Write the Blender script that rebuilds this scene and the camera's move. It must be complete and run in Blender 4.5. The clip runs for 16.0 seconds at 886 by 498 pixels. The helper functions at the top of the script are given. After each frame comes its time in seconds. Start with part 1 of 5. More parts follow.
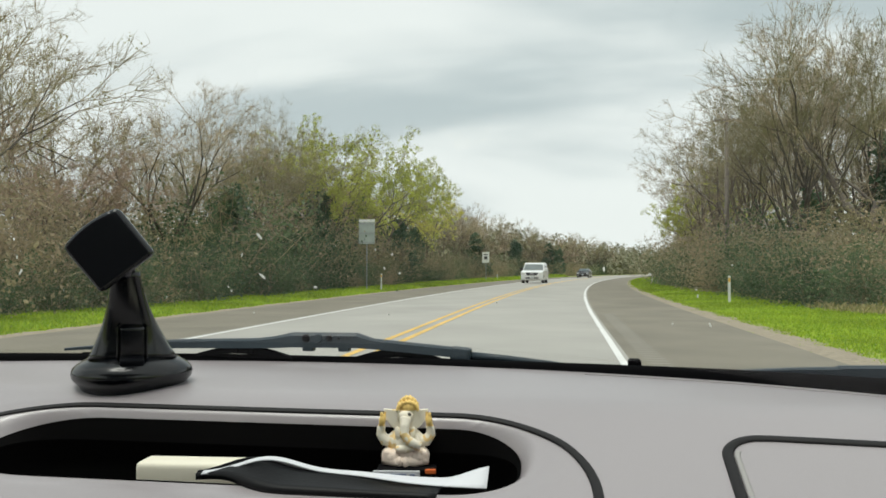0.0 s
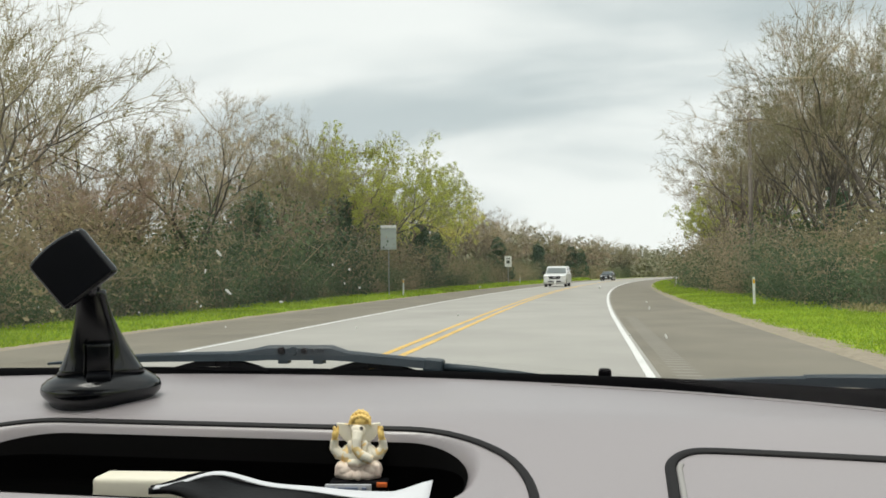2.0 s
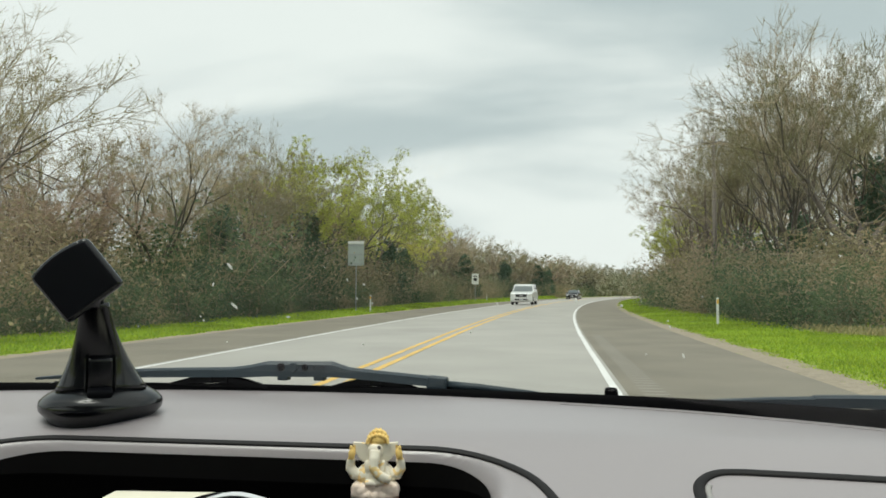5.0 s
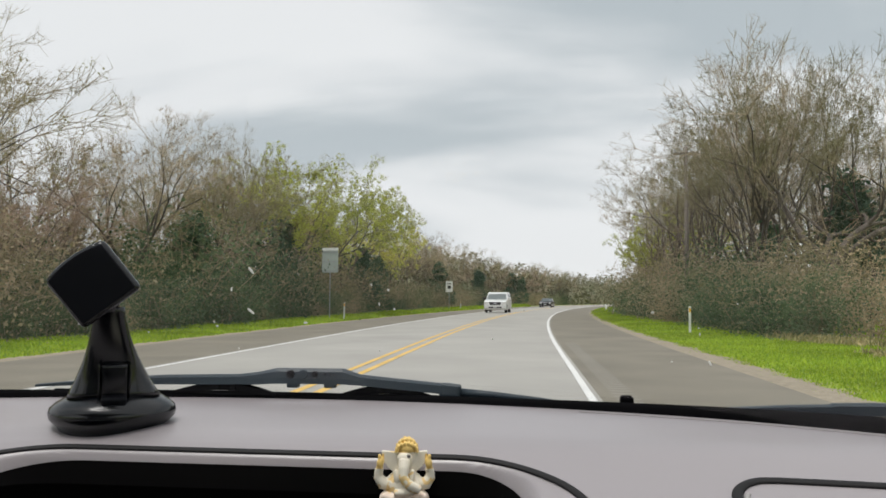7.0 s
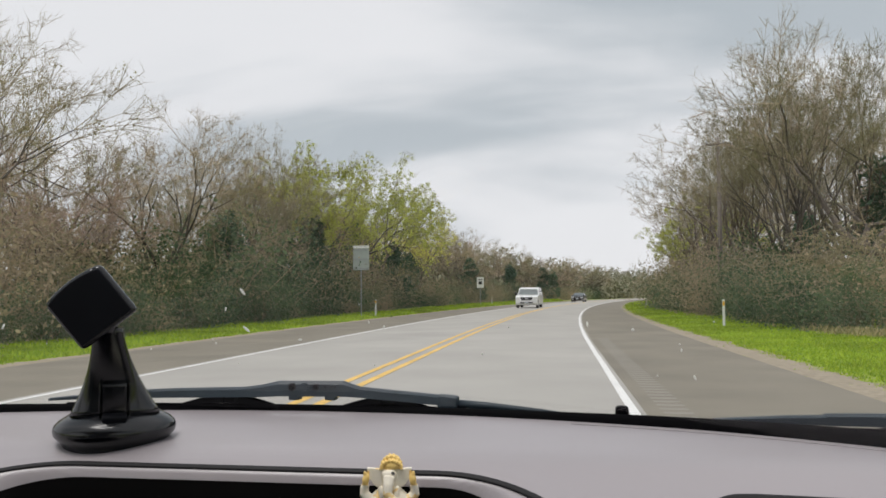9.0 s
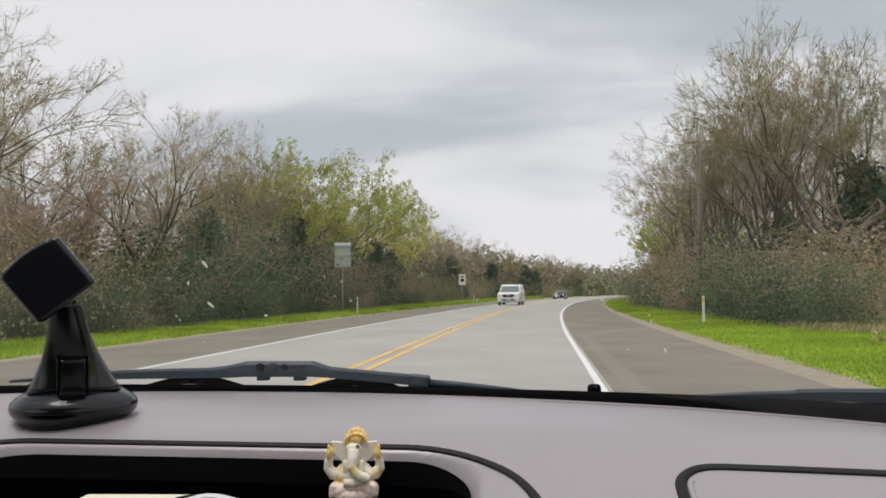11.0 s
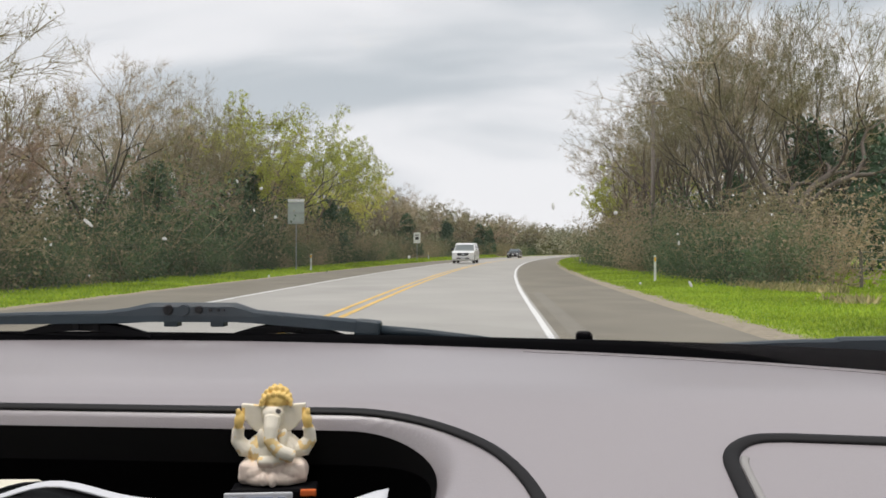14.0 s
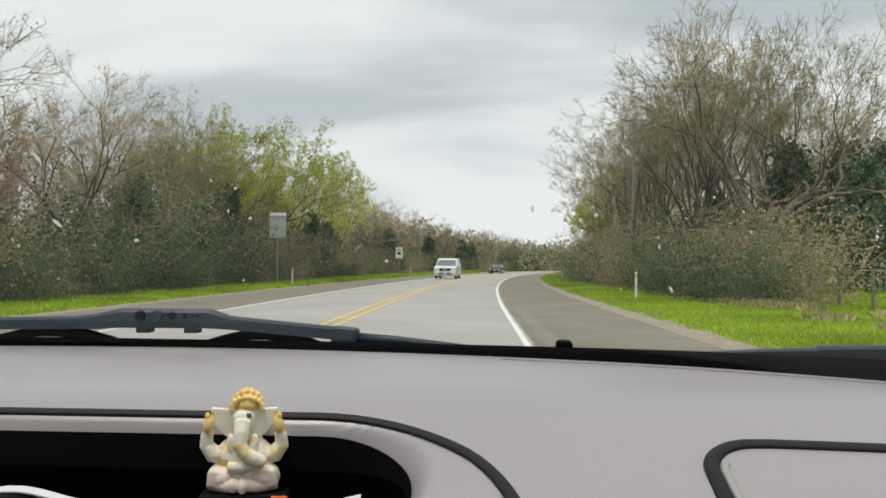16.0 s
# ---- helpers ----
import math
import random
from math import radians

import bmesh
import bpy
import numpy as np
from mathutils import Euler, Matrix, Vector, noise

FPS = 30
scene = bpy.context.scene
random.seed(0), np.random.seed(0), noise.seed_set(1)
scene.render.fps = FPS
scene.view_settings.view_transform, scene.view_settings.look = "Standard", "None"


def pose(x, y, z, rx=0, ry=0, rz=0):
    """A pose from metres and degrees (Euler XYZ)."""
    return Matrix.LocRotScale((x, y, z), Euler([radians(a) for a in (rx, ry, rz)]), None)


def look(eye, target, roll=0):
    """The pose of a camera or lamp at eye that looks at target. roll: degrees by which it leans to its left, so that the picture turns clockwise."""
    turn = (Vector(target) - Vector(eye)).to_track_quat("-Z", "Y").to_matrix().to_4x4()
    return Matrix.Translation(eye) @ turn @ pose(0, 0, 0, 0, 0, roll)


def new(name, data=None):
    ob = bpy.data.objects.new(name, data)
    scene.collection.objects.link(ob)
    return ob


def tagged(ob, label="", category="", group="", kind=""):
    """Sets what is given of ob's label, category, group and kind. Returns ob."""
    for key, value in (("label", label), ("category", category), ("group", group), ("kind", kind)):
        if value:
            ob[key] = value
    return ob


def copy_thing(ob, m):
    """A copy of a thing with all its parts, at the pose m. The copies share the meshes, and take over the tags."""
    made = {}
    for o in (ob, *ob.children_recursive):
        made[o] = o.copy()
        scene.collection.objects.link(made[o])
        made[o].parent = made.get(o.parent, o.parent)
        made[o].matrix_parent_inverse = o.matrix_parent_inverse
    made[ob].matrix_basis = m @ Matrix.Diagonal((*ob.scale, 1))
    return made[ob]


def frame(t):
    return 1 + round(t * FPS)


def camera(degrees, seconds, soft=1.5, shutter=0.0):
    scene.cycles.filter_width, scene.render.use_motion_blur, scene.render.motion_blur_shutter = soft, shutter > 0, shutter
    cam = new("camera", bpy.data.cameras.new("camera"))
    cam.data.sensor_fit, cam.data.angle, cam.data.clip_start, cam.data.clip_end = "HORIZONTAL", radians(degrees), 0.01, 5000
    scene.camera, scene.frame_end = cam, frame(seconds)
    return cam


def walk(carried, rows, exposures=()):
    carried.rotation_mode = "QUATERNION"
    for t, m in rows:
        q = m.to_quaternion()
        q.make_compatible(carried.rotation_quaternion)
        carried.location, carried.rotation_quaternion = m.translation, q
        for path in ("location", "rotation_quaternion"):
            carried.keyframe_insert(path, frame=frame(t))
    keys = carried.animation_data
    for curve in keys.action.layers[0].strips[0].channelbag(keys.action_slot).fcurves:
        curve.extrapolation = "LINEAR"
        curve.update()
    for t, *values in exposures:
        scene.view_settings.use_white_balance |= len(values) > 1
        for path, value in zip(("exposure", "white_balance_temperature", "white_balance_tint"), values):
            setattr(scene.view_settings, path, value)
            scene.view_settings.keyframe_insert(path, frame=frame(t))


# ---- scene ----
cam = camera(57.54, 16.0, soft=1.65)
walk(cam, [
    (0, pose(0.0104, -0.0009, 1.1871, 91.50, -0.06, 0.79)),
    (0.5, pose(0.0677, -0.0010, 1.1994, 91.69, 0.73, 1.34)),
    (1, pose(0.0667, -0.0072, 1.2024, 91.92, 0.82, 1.00)),
    (1.5, pose(0.0625, -0.0043, 1.1958, 91.70, 0.28, 1.46)),
    (2, pose(0.0708, -0.0070, 1.1953, 91.84, 0.63, 2.42)),
    (2.5, pose(0.0979, -0.0063, 1.1901, 92.06, 1.07, 3.45)),
    (3, pose(0.0881, -0.0074, 1.1954, 91.95, 0.90, 3.42)),
    (3.5, pose(0.0791, -0.0090, 1.2010, 92.81, 0.92, 2.79)),
    (4, pose(0.0705, -0.0069, 1.1946, 93.02, 0.66, 2.22)),
    (6.5, pose(-0.0301, 0.0140, 1.1956, 93.35, -0.60, -2.58)),
    (7, pose(-0.0201, 0.0142, 1.1933, 93.57, -0.33, -1.83)),
    (7.5, pose(0.0133, 0.0055, 1.2108, 93.32, -0.02, -0.82)),
    (8, pose(0.0233, 0.0021, 1.2156, 93.22, 0.25, 0.04)),
    (8.5, pose(0.0200, -0.0035, 1.2156, 93.30, 0.42, 0.48)),
    (11, pose(0.0329, 0.0130, 1.1908, 93.09, 0.47, -0.86)),
    (11.5, pose(0.0382, 0.0080, 1.2025, 92.93, 0.73, -1.43)),
    (12, pose(0.0319, 0.0149, 1.2089, 92.18, 0.51, -2.90)),
    (12.5, pose(0.0310, 0.1550, 1.1676, 93.59, -0.11, -4.98)),
    (13, pose(0.0469, 0.1973, 1.1539, 92.70, -0.36, -4.54)),
    (13.5, pose(0.0291, 0.2049, 1.1544, 91.01, -0.21, -4.97)),
    (14, pose(0.0347, 0.1953, 1.1607, 90.13, 0.03, -4.08)),
    (14.5, pose(0.0481, 0.2014, 1.1452, 90.49, -0.35, -4.36)),
    (15, pose(0.0320, 0.2143, 1.1410, 90.46, -0.70, -5.61)),
    (15.5, pose(0.0467, 0.1945, 1.1546, 90.54, -0.48, -4.55)),
    (16, pose(0.0382, 0.2044, 1.1528, 91.22, -0.41, -5.35)),
], exposures=[(0.0, 0.06, 6500, 3), (0.8, 0.06, 6480, 10), (1.5, 0.12, 6550, 9), (2.1, 0.14, 6600, 5), (3.0, 0.08, 6550, 5), (4.0, 0.07, 6550, -2), (6.5, -0.02, 6480, 9), (8.5, -0.08, 6450, 13), (11.0, -0.1, 6500, 14), (13.0, -0.05, 6450, 14), (14.5, 0.05, 6500, 14), (16.0, 0.0, 6500, 8)])

# ---- light: an overcast day, a broad soft sun behind thin cloud ----
TURN = 8.5      # degrees by which the car's axis lies to the right of the first view
ROAD_TURN = 7.6  # the same for the road's line at the car
world = bpy.data.worlds.new("overcast_sky")
scene.world = world
world.use_nodes = True
wn, wl = world.node_tree.nodes, world.node_tree.links
wn.clear()
w_out = wn.new("ShaderNodeOutputWorld")
w_bg = wn.new("ShaderNodeBackground")
w_sky = wn.new("ShaderNodeTexSky")
w_sky.sky_type, w_sky.sun_disc = "NISHITA", False
w_sky.sun_elevation, w_sky.sun_rotation = radians(75), radians(220)
w_co = wn.new("ShaderNodeTexCoord")
w_sep = wn.new("ShaderNodeSeparateXYZ")
wl.new(w_co.outputs["Generated"], w_sep.inputs[0])


def wmath(op, a, b=None):
    n = wn.new("ShaderNodeMath")
    n.operation = op
    for k, v in enumerate((a, b)):
        if v is None:
            continue
        if isinstance(v, (int, float)):
            n.inputs[k].default_value = v
        else:
            wl.new(v, n.inputs[k])
    return n.outputs[0]


up = wmath("MAXIMUM", w_sep.outputs[2], 0.0)
den = wmath("ADD", up, 0.30)
cu, cv = wmath("DIVIDE", w_sep.outputs[0], den), wmath("DIVIDE", w_sep.outputs[1], den)
w_com = wn.new("ShaderNodeCombineXYZ")
wl.new(cu, w_com.inputs[0]), wl.new(cv, w_com.inputs[1])
w_map = wn.new("ShaderNodeMapping")
w_map.inputs["Rotation"].default_value = (0, 0, radians(24))
w_map.inputs["Location"].default_value = (5.1, 2.2, 0)
w_map.inputs["Scale"].default_value = (0.55, 1.0, 1)
wl.new(w_com.outputs[0], w_map.inputs[0])
w_noise = wn.new("ShaderNodeTexNoise")
w_noise.inputs["Scale"].default_value = 1.15
w_noise.inputs["Detail"].default_value = 8.0
w_noise.inputs["Roughness"].default_value = 0.5
w_noise.inputs["Distortion"].default_value = 0.5
wl.new(w_map.outputs[0], w_noise.inputs[0])
w_ramp = wn.new("ShaderNodeValToRGB")
w_ramp.color_ramp.interpolation = "EASE"
w_ramp.color_ramp.elements[0].position, w_ramp.color_ramp.elements[0].color = 0.35, (0.53, 0.59, 0.62, 1)
w_ramp.color_ramp.elements[1].position, w_ramp.color_ramp.elements[1].color = 0.54, (0.91, 0.925, 0.93, 1)
wl.new(w_noise.outputs[0], w_ramp.inputs[0])
# thin bright layer low over the horizon
low = wmath("POWER", wmath("SUBTRACT", 1.0, up), 9.0)
w_mix = wn.new("ShaderNodeMix")
w_mix.data_type = "RGBA"
wl.new(wmath("MULTIPLY", low, 0.6), w_mix.inputs[0])
wl.new(w_ramp.outputs[0], w_mix.inputs[6])
w_mix.inputs[7].default_value = (0.93, 0.94, 0.95, 1)
w_scale = wn.new("ShaderNodeVectorMath")
w_scale.operation = "SCALE"
w_scale.inputs["Scale"].default_value = 0.06
wl.new(w_sky.outputs[0], w_scale.inputs[0])
w_mix2 = wn.new("ShaderNodeMix")
w_mix2.data_type = "RGBA"
w_mix2.inputs[0].default_value = 0.94
wl.new(w_scale.outputs[0], w_mix2.inputs[6])
wl.new(w_mix.outputs[2], w_mix2.inputs[7])
wl.new(w_mix2.outputs[2], w_bg.inputs[0])
w_bg.inputs[1].default_value = 1.0
wl.new(w_bg.outputs[0], w_out.inputs[0])

sun = new("sun", bpy.data.lights.new("sun", "SUN"))
sun.data.energy, sun.data.angle, sun.data.color = 2.0, radians(25), (1.0, 0.97, 0.92)
sun.matrix_world = look((0, 0, 60), (10, 12, 0))


# ---- materials ----
def material(name, base, rough=0.6, metal=0.0, vary=0.25, scale=4.0, fine=60.0, bump=0.15, depth=0.01, rand=0.0, spec=0.5, island=0.0, second=None, trans=0.0):
    """A surface with colour variation at two scales, fine relief and, where asked, a change from object to object."""
    m = bpy.data.materials.new(name)
    m.use_nodes = True
    n, l = m.node_tree.nodes, m.node_tree.links
    p = n["Principled BSDF"]
    co = n.new("ShaderNodeTexCoord")
    big, small = n.new("ShaderNodeTexNoise"), n.new("ShaderNodeTexNoise")
    big.inputs["Scale"].default_value, small.inputs["Scale"].default_value = scale, fine
    big.inputs["Detail"].default_value, small.inputs["Detail"].default_value = 4, 3
    l.new(co.outputs["Object"], big.inputs[0]), l.new(co.outputs["Object"], small.inputs[0])
    mix = n.new("ShaderNodeMix")
    mix.data_type = "RGBA"
    b = Vector(base)
    dark, light = b * (1 - vary), b * (1 + vary)
    if second:
        light = Vector(second)
    mix.inputs[6].default_value, mix.inputs[7].default_value = (*dark, 1), (*light, 1)
    add = n.new("ShaderNodeMath")
    add.operation = "MULTIPLY_ADD"
    l.new(small.outputs[0], add.inputs[0])
    add.inputs[1].default_value = 0.45
    half = n.new("ShaderNodeMath")
    half.operation = "MULTIPLY_ADD"
    l.new(big.outputs[0], half.inputs[0])
    half.inputs[1].default_value, half.inputs[2].default_value = 1.5, -0.48
    l.new(half.outputs[0], add.inputs[2])
    l.new(add.outputs[0], mix.inputs[0])
    col = mix.outputs[2]
    if rand or island:
        hsv = n.new("ShaderNodeHueSaturation")
        src = n.new("ShaderNodeNewGeometry").outputs["Random Per Island"] if island else n.new("ShaderNodeObjectInfo").outputs["Random"]
        k = island or rand
        rng = n.new("ShaderNodeMapRange")
        rng.inputs[3].default_value, rng.inputs[4].default_value = 1 - k, 1 + k
        l.new(src, rng.inputs[0]), l.new(rng.outputs[0], hsv.inputs["Value"])
        hue = n.new("ShaderNodeMapRange")
        hue.inputs[3].default_value, hue.inputs[4].default_value = 0.5 + k * 0.07, 0.5 - k * 0.07
        l.new(src, hue.inputs[0]), l.new(hue.outputs[0], hsv.inputs["Hue"])
        l.new(col, hsv.inputs["Color"])
        col = hsv.outputs[0]
    l.new(col, p.inputs["Base Color"])
    p.inputs["Roughness"].default_value, p.inputs["Metallic"].default_value = rough, metal
    p.inputs["Specular IOR Level"].default_value = spec
    if bump:
        bp = n.new("ShaderNodeBump")
        bp.inputs["Strength"].default_value, bp.inputs["Distance"].default_value = bump, depth
        l.new(small.outputs[0], bp.inputs["Height"]), l.new(bp.outputs[0], p.inputs["Normal"])
    if trans:
        p.inputs["Transmission Weight"].default_value = 0
        tr = n.new("ShaderNodeBsdfTranslucent")
        l.new(col, tr.inputs[0])
        ms = n.new("ShaderNodeMixShader")
        ms.inputs[0].default_value = trans
        l.new(p.outputs[0], ms.inputs[1]), l.new(tr.outputs[0], ms.inputs[2])
        l.new(ms.outputs[0], n["Material Output"].inputs[0])
    return m


def glass(name, tint, gloss=1.0, clear=True):
    m = bpy.data.materials.new(name)
    m.use_nodes = True
    n, l = m.node_tree.nodes, m.node_tree.links
    n.remove(n["Principled BSDF"])
    tr = n.new("ShaderNodeBsdfTransparent") if clear else n.new("ShaderNodeBsdfDiffuse")
    tr.inputs[0].default_value = (*tint, 1)
    gl = n.new("ShaderNodeBsdfGlossy")
    gl.inputs["Roughness"].default_value = 0.02
    fr = n.new("ShaderNodeFresnel")
    fr.inputs[0].default_value = 1.45
    k = n.new("ShaderNodeMath")
    k.operation = "MULTIPLY"
    k.inputs[1].default_value = gloss
    l.new(fr.outputs[0], k.inputs[0])
    ms = n.new("ShaderNodeMixShader")
    l.new(k.outputs[0], ms.inputs[0]), l.new(tr.outputs[0], ms.inputs[1]), l.new(gl.outputs[0], ms.inputs[2])
    l.new(ms.outputs[0], n["Material Output"].inputs[0])
    return m


M_ASPHALT = material("worn_asphalt", (0.365, 0.352, 0.322), 0.85, vary=0.16, scale=0.35, fine=45, bump=0.3, depth=0.004)
M_SHOULDER = material("shoulder_asphalt", (0.196, 0.177, 0.138), 0.9, vary=0.24, scale=0.5, fine=30, bump=0.4, depth=0.006)
M_GRAVEL = material("verge_gravel", (0.31, 0.265, 0.195), 0.95, vary=0.3, scale=9, fine=60, bump=0.6, depth=0.02)
M_WHITE_LINE = material("white_road_paint", (0.72, 0.72, 0.70), 0.7, vary=0.12, scale=1.2, fine=50, bump=0.2, depth=0.002)
M_YELLOW_LINE = material("yellow_road_paint", (0.70, 0.455, 0.12), 0.7, vary=0.18, scale=1.2, fine=50, bump=0.2, depth=0.002)
M_GROUND = material("meadow_soil", (0.29, 0.36, 0.05), 0.95, vary=0.4, scale=0.45, fine=4, bump=0.5, depth=0.05)
M_GRASS = material("spring_grass", (0.315, 0.44, 0.040), 0.8, vary=0.5, scale=0.30, fine=2.2, bump=0, island=0.26, spec=0.2, trans=0.25)
M_DRY_GRASS = material("dry_grass", (0.40, 0.36, 0.17), 0.9, vary=0.4, scale=0.5, fine=3, bump=0, island=0.35, spec=0.2, trans=0.2)
M_BARK = material("grey_brown_bark", (0.125, 0.106, 0.086), 0.95, vary=0.4, scale=2.5, fine=30, bump=0.6, depth=0.02, rand=0.3)
M_TWIG = material("twig_bark", (0.330, 0.282, 0.182), 0.95, vary=0.3, scale=0.6, fine=8, bump=0, rand=0.3, spec=0.2)
M_TWIG_RED = material("budding_twig_bark", (0.345, 0.265, 0.188), 0.95, vary=0.3, scale=0.6, fine=8, bump=0, rand=0.3, spec=0.2)
M_BUD = material("opening_buds", (0.38, 0.355, 0.17), 0.85, vary=0.3, scale=0.6, fine=6, bump=0, rand=0.3, island=0, spec=0.2, trans=0.3)
M_LIME = material("lime_spring_leaves", (0.58, 0.60, 0.13), 0.8, vary=0.3, scale=0.6, fine=6, bump=0, rand=0.22, spec=0.2, trans=0.5)
M_EVER = material("evergreen_leaves", (0.130, 0.182, 0.098), 0.8, vary=0.22, scale=0.8, fine=5, bump=0, rand=0.35, spec=0.12, trans=0.45)
M_CEDAR = material("cedar_needles", (0.085, 0.140, 0.085), 0.85, vary=0.45, scale=0.8, fine=5, bump=0, rand=0.25, spec=0.2, trans=0.08)
M_BRUSH = material("dry_brush_leaves", (0.375, 0.318, 0.200), 0.85, vary=0.22, scale=0.8, fine=5, bump=0, rand=0.35, spec=0.1, trans=0.45)
M_FAR = material("far_wood_haze", (0.27, 0.262, 0.175), 0.95, vary=0.35, scale=0.05, fine=0.6, bump=0, spec=0.1, island=0.25)
M_DASH = material("mauve_grey_vinyl", (0.312, 0.284, 0.294), 0.36, vary=0.06, scale=3, fine=900, bump=0.25, depth=0.0006, spec=1.0)
# tray and lip: dark lining whose near-black colour also carries the recess's shade
M_TRAY = material("shaded_black_lining", (0.0009, 0.0009, 0.0009), 0.8, vary=0.2, scale=12, fine=300, bump=0.2, depth=0.0006, spec=0.01)
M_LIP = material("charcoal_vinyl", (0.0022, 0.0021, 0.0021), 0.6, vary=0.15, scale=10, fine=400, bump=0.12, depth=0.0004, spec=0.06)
M_SEAL = material("dark_seal_rubber", (0.008, 0.0072, 0.0078), 0.6, vary=0.2, scale=10, fine=200, bump=0.1, depth=0.0005, spec=0.3)
M_COWL = material("black_cowl_plastic", (0.0015, 0.0015, 0.002), 0.7, vary=0.2, scale=10, fine=200, bump=0.15, depth=0.0006, spec=0.04)
M_WIPER = material("matt_black_wiper_steel", (0.027, 0.039, 0.049), 0.42, vary=0.2, scale=15, fine=250, bump=0.08, depth=0.0004, spec=0.3)
M_BLADE = material("wiper_rubber", (0.002, 0.002, 0.003), 0.6, vary=0.2, scale=15, fine=250, bump=0.1, depth=0.0004, spec=0.2)
M_MOUNT = material("satin_black_plastic", (0.0015, 0.0022, 0.0036), 0.19, vary=0.2, scale=20, fine=400, bump=0.03, depth=0.0003, spec=0.55)
M_MOUNT_PAD = material("soft_black_pad", (0.003, 0.0035, 0.006), 0.6, vary=0.2, scale=20, fine=500, bump=0.15, depth=0.0003, spec=0.15)
M_STONE = material("cream_painted_resin", (0.88, 0.815, 0.68), 0.55, vary=0.08, scale=40, fine=220, bump=0.2, depth=0.0008)
M_CREAM = material("cream_card_box", (0.80, 0.755, 0.62), 0.6, vary=0.06, scale=12, fine=200, bump=0.1, depth=0.0004)
M_PAPER = material("white_paper", (0.64, 0.65, 0.68), 0.7, vary=0.05, scale=14, fine=200, bump=0.1, depth=0.0004)
M_BLACK_CARD = material("black_leatherette", (0.004, 0.004, 0.005), 0.5, vary=0.3, scale=14, fine=300, bump=0.3, depth=0.0006, spec=0.2)
M_INK = material("grey_blue_print", (0.25, 0.3, 0.42), 0.6, vary=0.1, scale=10, fine=100, bump=0)
M_ORANGE = material("orange_tape", (0.75, 0.16, 0.04), 0.4, vary=0.15, scale=30, fine=200, bump=0)
M_CABIN = material("grey_cabin_lining", (0.33, 0.32, 0.31), 0.9, vary=0.1, scale=4, fine=120, bump=0.2, depth=0.001)
M_BODY = material("silver_car_paint", (0.45, 0.46, 0.47), 0.3, metal=0.5, vary=0.04, scale=3, fine=300, bump=0)
M_GALV = material("galvanised_steel", (0.40, 0.42, 0.42), 0.45, metal=0.7, vary=0.15, scale=6, fine=60, bump=0.1, depth=0.002)
M_SIGN_BACK = material("sign_back_aluminium", (0.42, 0.47, 0.44), 0.5, metal=0.3, vary=0.12, scale=3, fine=40, bump=0.05)
M_SIGN_WHITE = material("white_sign_sheet", (0.74, 0.75, 0.72), 0.5, vary=0.08, scale=3, fine=40, bump=0)
M_SIGN_YELLOW = material("yellow_sign_sheet", (0.85, 0.48, 0.02), 0.5, vary=0.08, scale=3, fine=40, bump=0)
M_SIGN_BLACK = material("black_sign_print", (0.02, 0.02, 0.02), 0.6, vary=0.1, scale=3, fine=40, bump=0)
M_POLE = material("weathered_pole_timber", (0.20, 0.175, 0.15), 0.95, vary=0.3, scale=1.5, fine=25, bump=0.5, depth=0.01, rand=0.2)
M_SUV = material("white_car_paint", (0.78, 0.79, 0.78), 0.25, vary=0.03, scale=2, fine=100, bump=0)
M_COUPE = material("black_car_paint", (0.012, 0.013, 0.016), 0.15, vary=0.1, scale=2, fine=100, bump=0)
M_TYRE = material("tyre_rubber", (0.02, 0.02, 0.02), 0.85, vary=0.2, scale=8, fine=80, bump=0.2, depth=0.003)
M_RIM = material("cast_alloy", (0.55, 0.56, 0.57), 0.3, metal=0.9, vary=0.08, scale=8, fine=80, bump=0)
M_GRILLE = material("dark_grille_plastic", (0.02, 0.02, 0.022), 0.5, vary=0.2, scale=20, fine=100, bump=0.1, depth=0.003)
M_LAMP = material("headlamp_lens", (0.72, 0.72, 0.70), 0.12, vary=0.1, scale=20, fine=80, bump=0)
M_SPECK = material("dried_insect_speck", (0.62, 0.62, 0.58), 0.8, vary=0.2, scale=100, fine=400, bump=0)
M_SCREEN = glass("windscreen_glass", (0.96, 0.97, 0.965), 0.40)
M_CARGLASS = glass("car_window_glass", (0.03, 0.035, 0.04), 1.0, clear=False)


# ---- mesh helpers ----
def link_mesh(name, data, mat, parent=None, label="", smooth=False):
    mats = mat if isinstance(mat, (list, tuple)) else [mat]
    for m in mats:
        data.materials.append(m)
    if smooth:
        data.polygons.foreach_set("use_smooth", [True] * len(data.polygons))
    ob = new(name, data)
    if parent:
        ob.parent = parent
    if label:
        tagged(ob, label)
    return ob


def part(name, bm, mat, parent=None, label="", smooth=False):
    """One mesh object from a bmesh, under a thing or a part."""
    data = bpy.data.meshes.new(name)
    bm.normal_update()
    bm.to_mesh(data)
    bm.free()
    return link_mesh(name, data, mat, parent, label, smooth)


def sheet(name, verts, faces, mat, parent=None, label="", smooth=False):
    data = bpy.data.meshes.new(name)
    data.from_pydata([tuple(map(float, v)) for v in verts], [], [tuple(map(int, f)) for f in faces])
    data.update()
    return link_mesh(name, data, mat, parent, label, smooth)


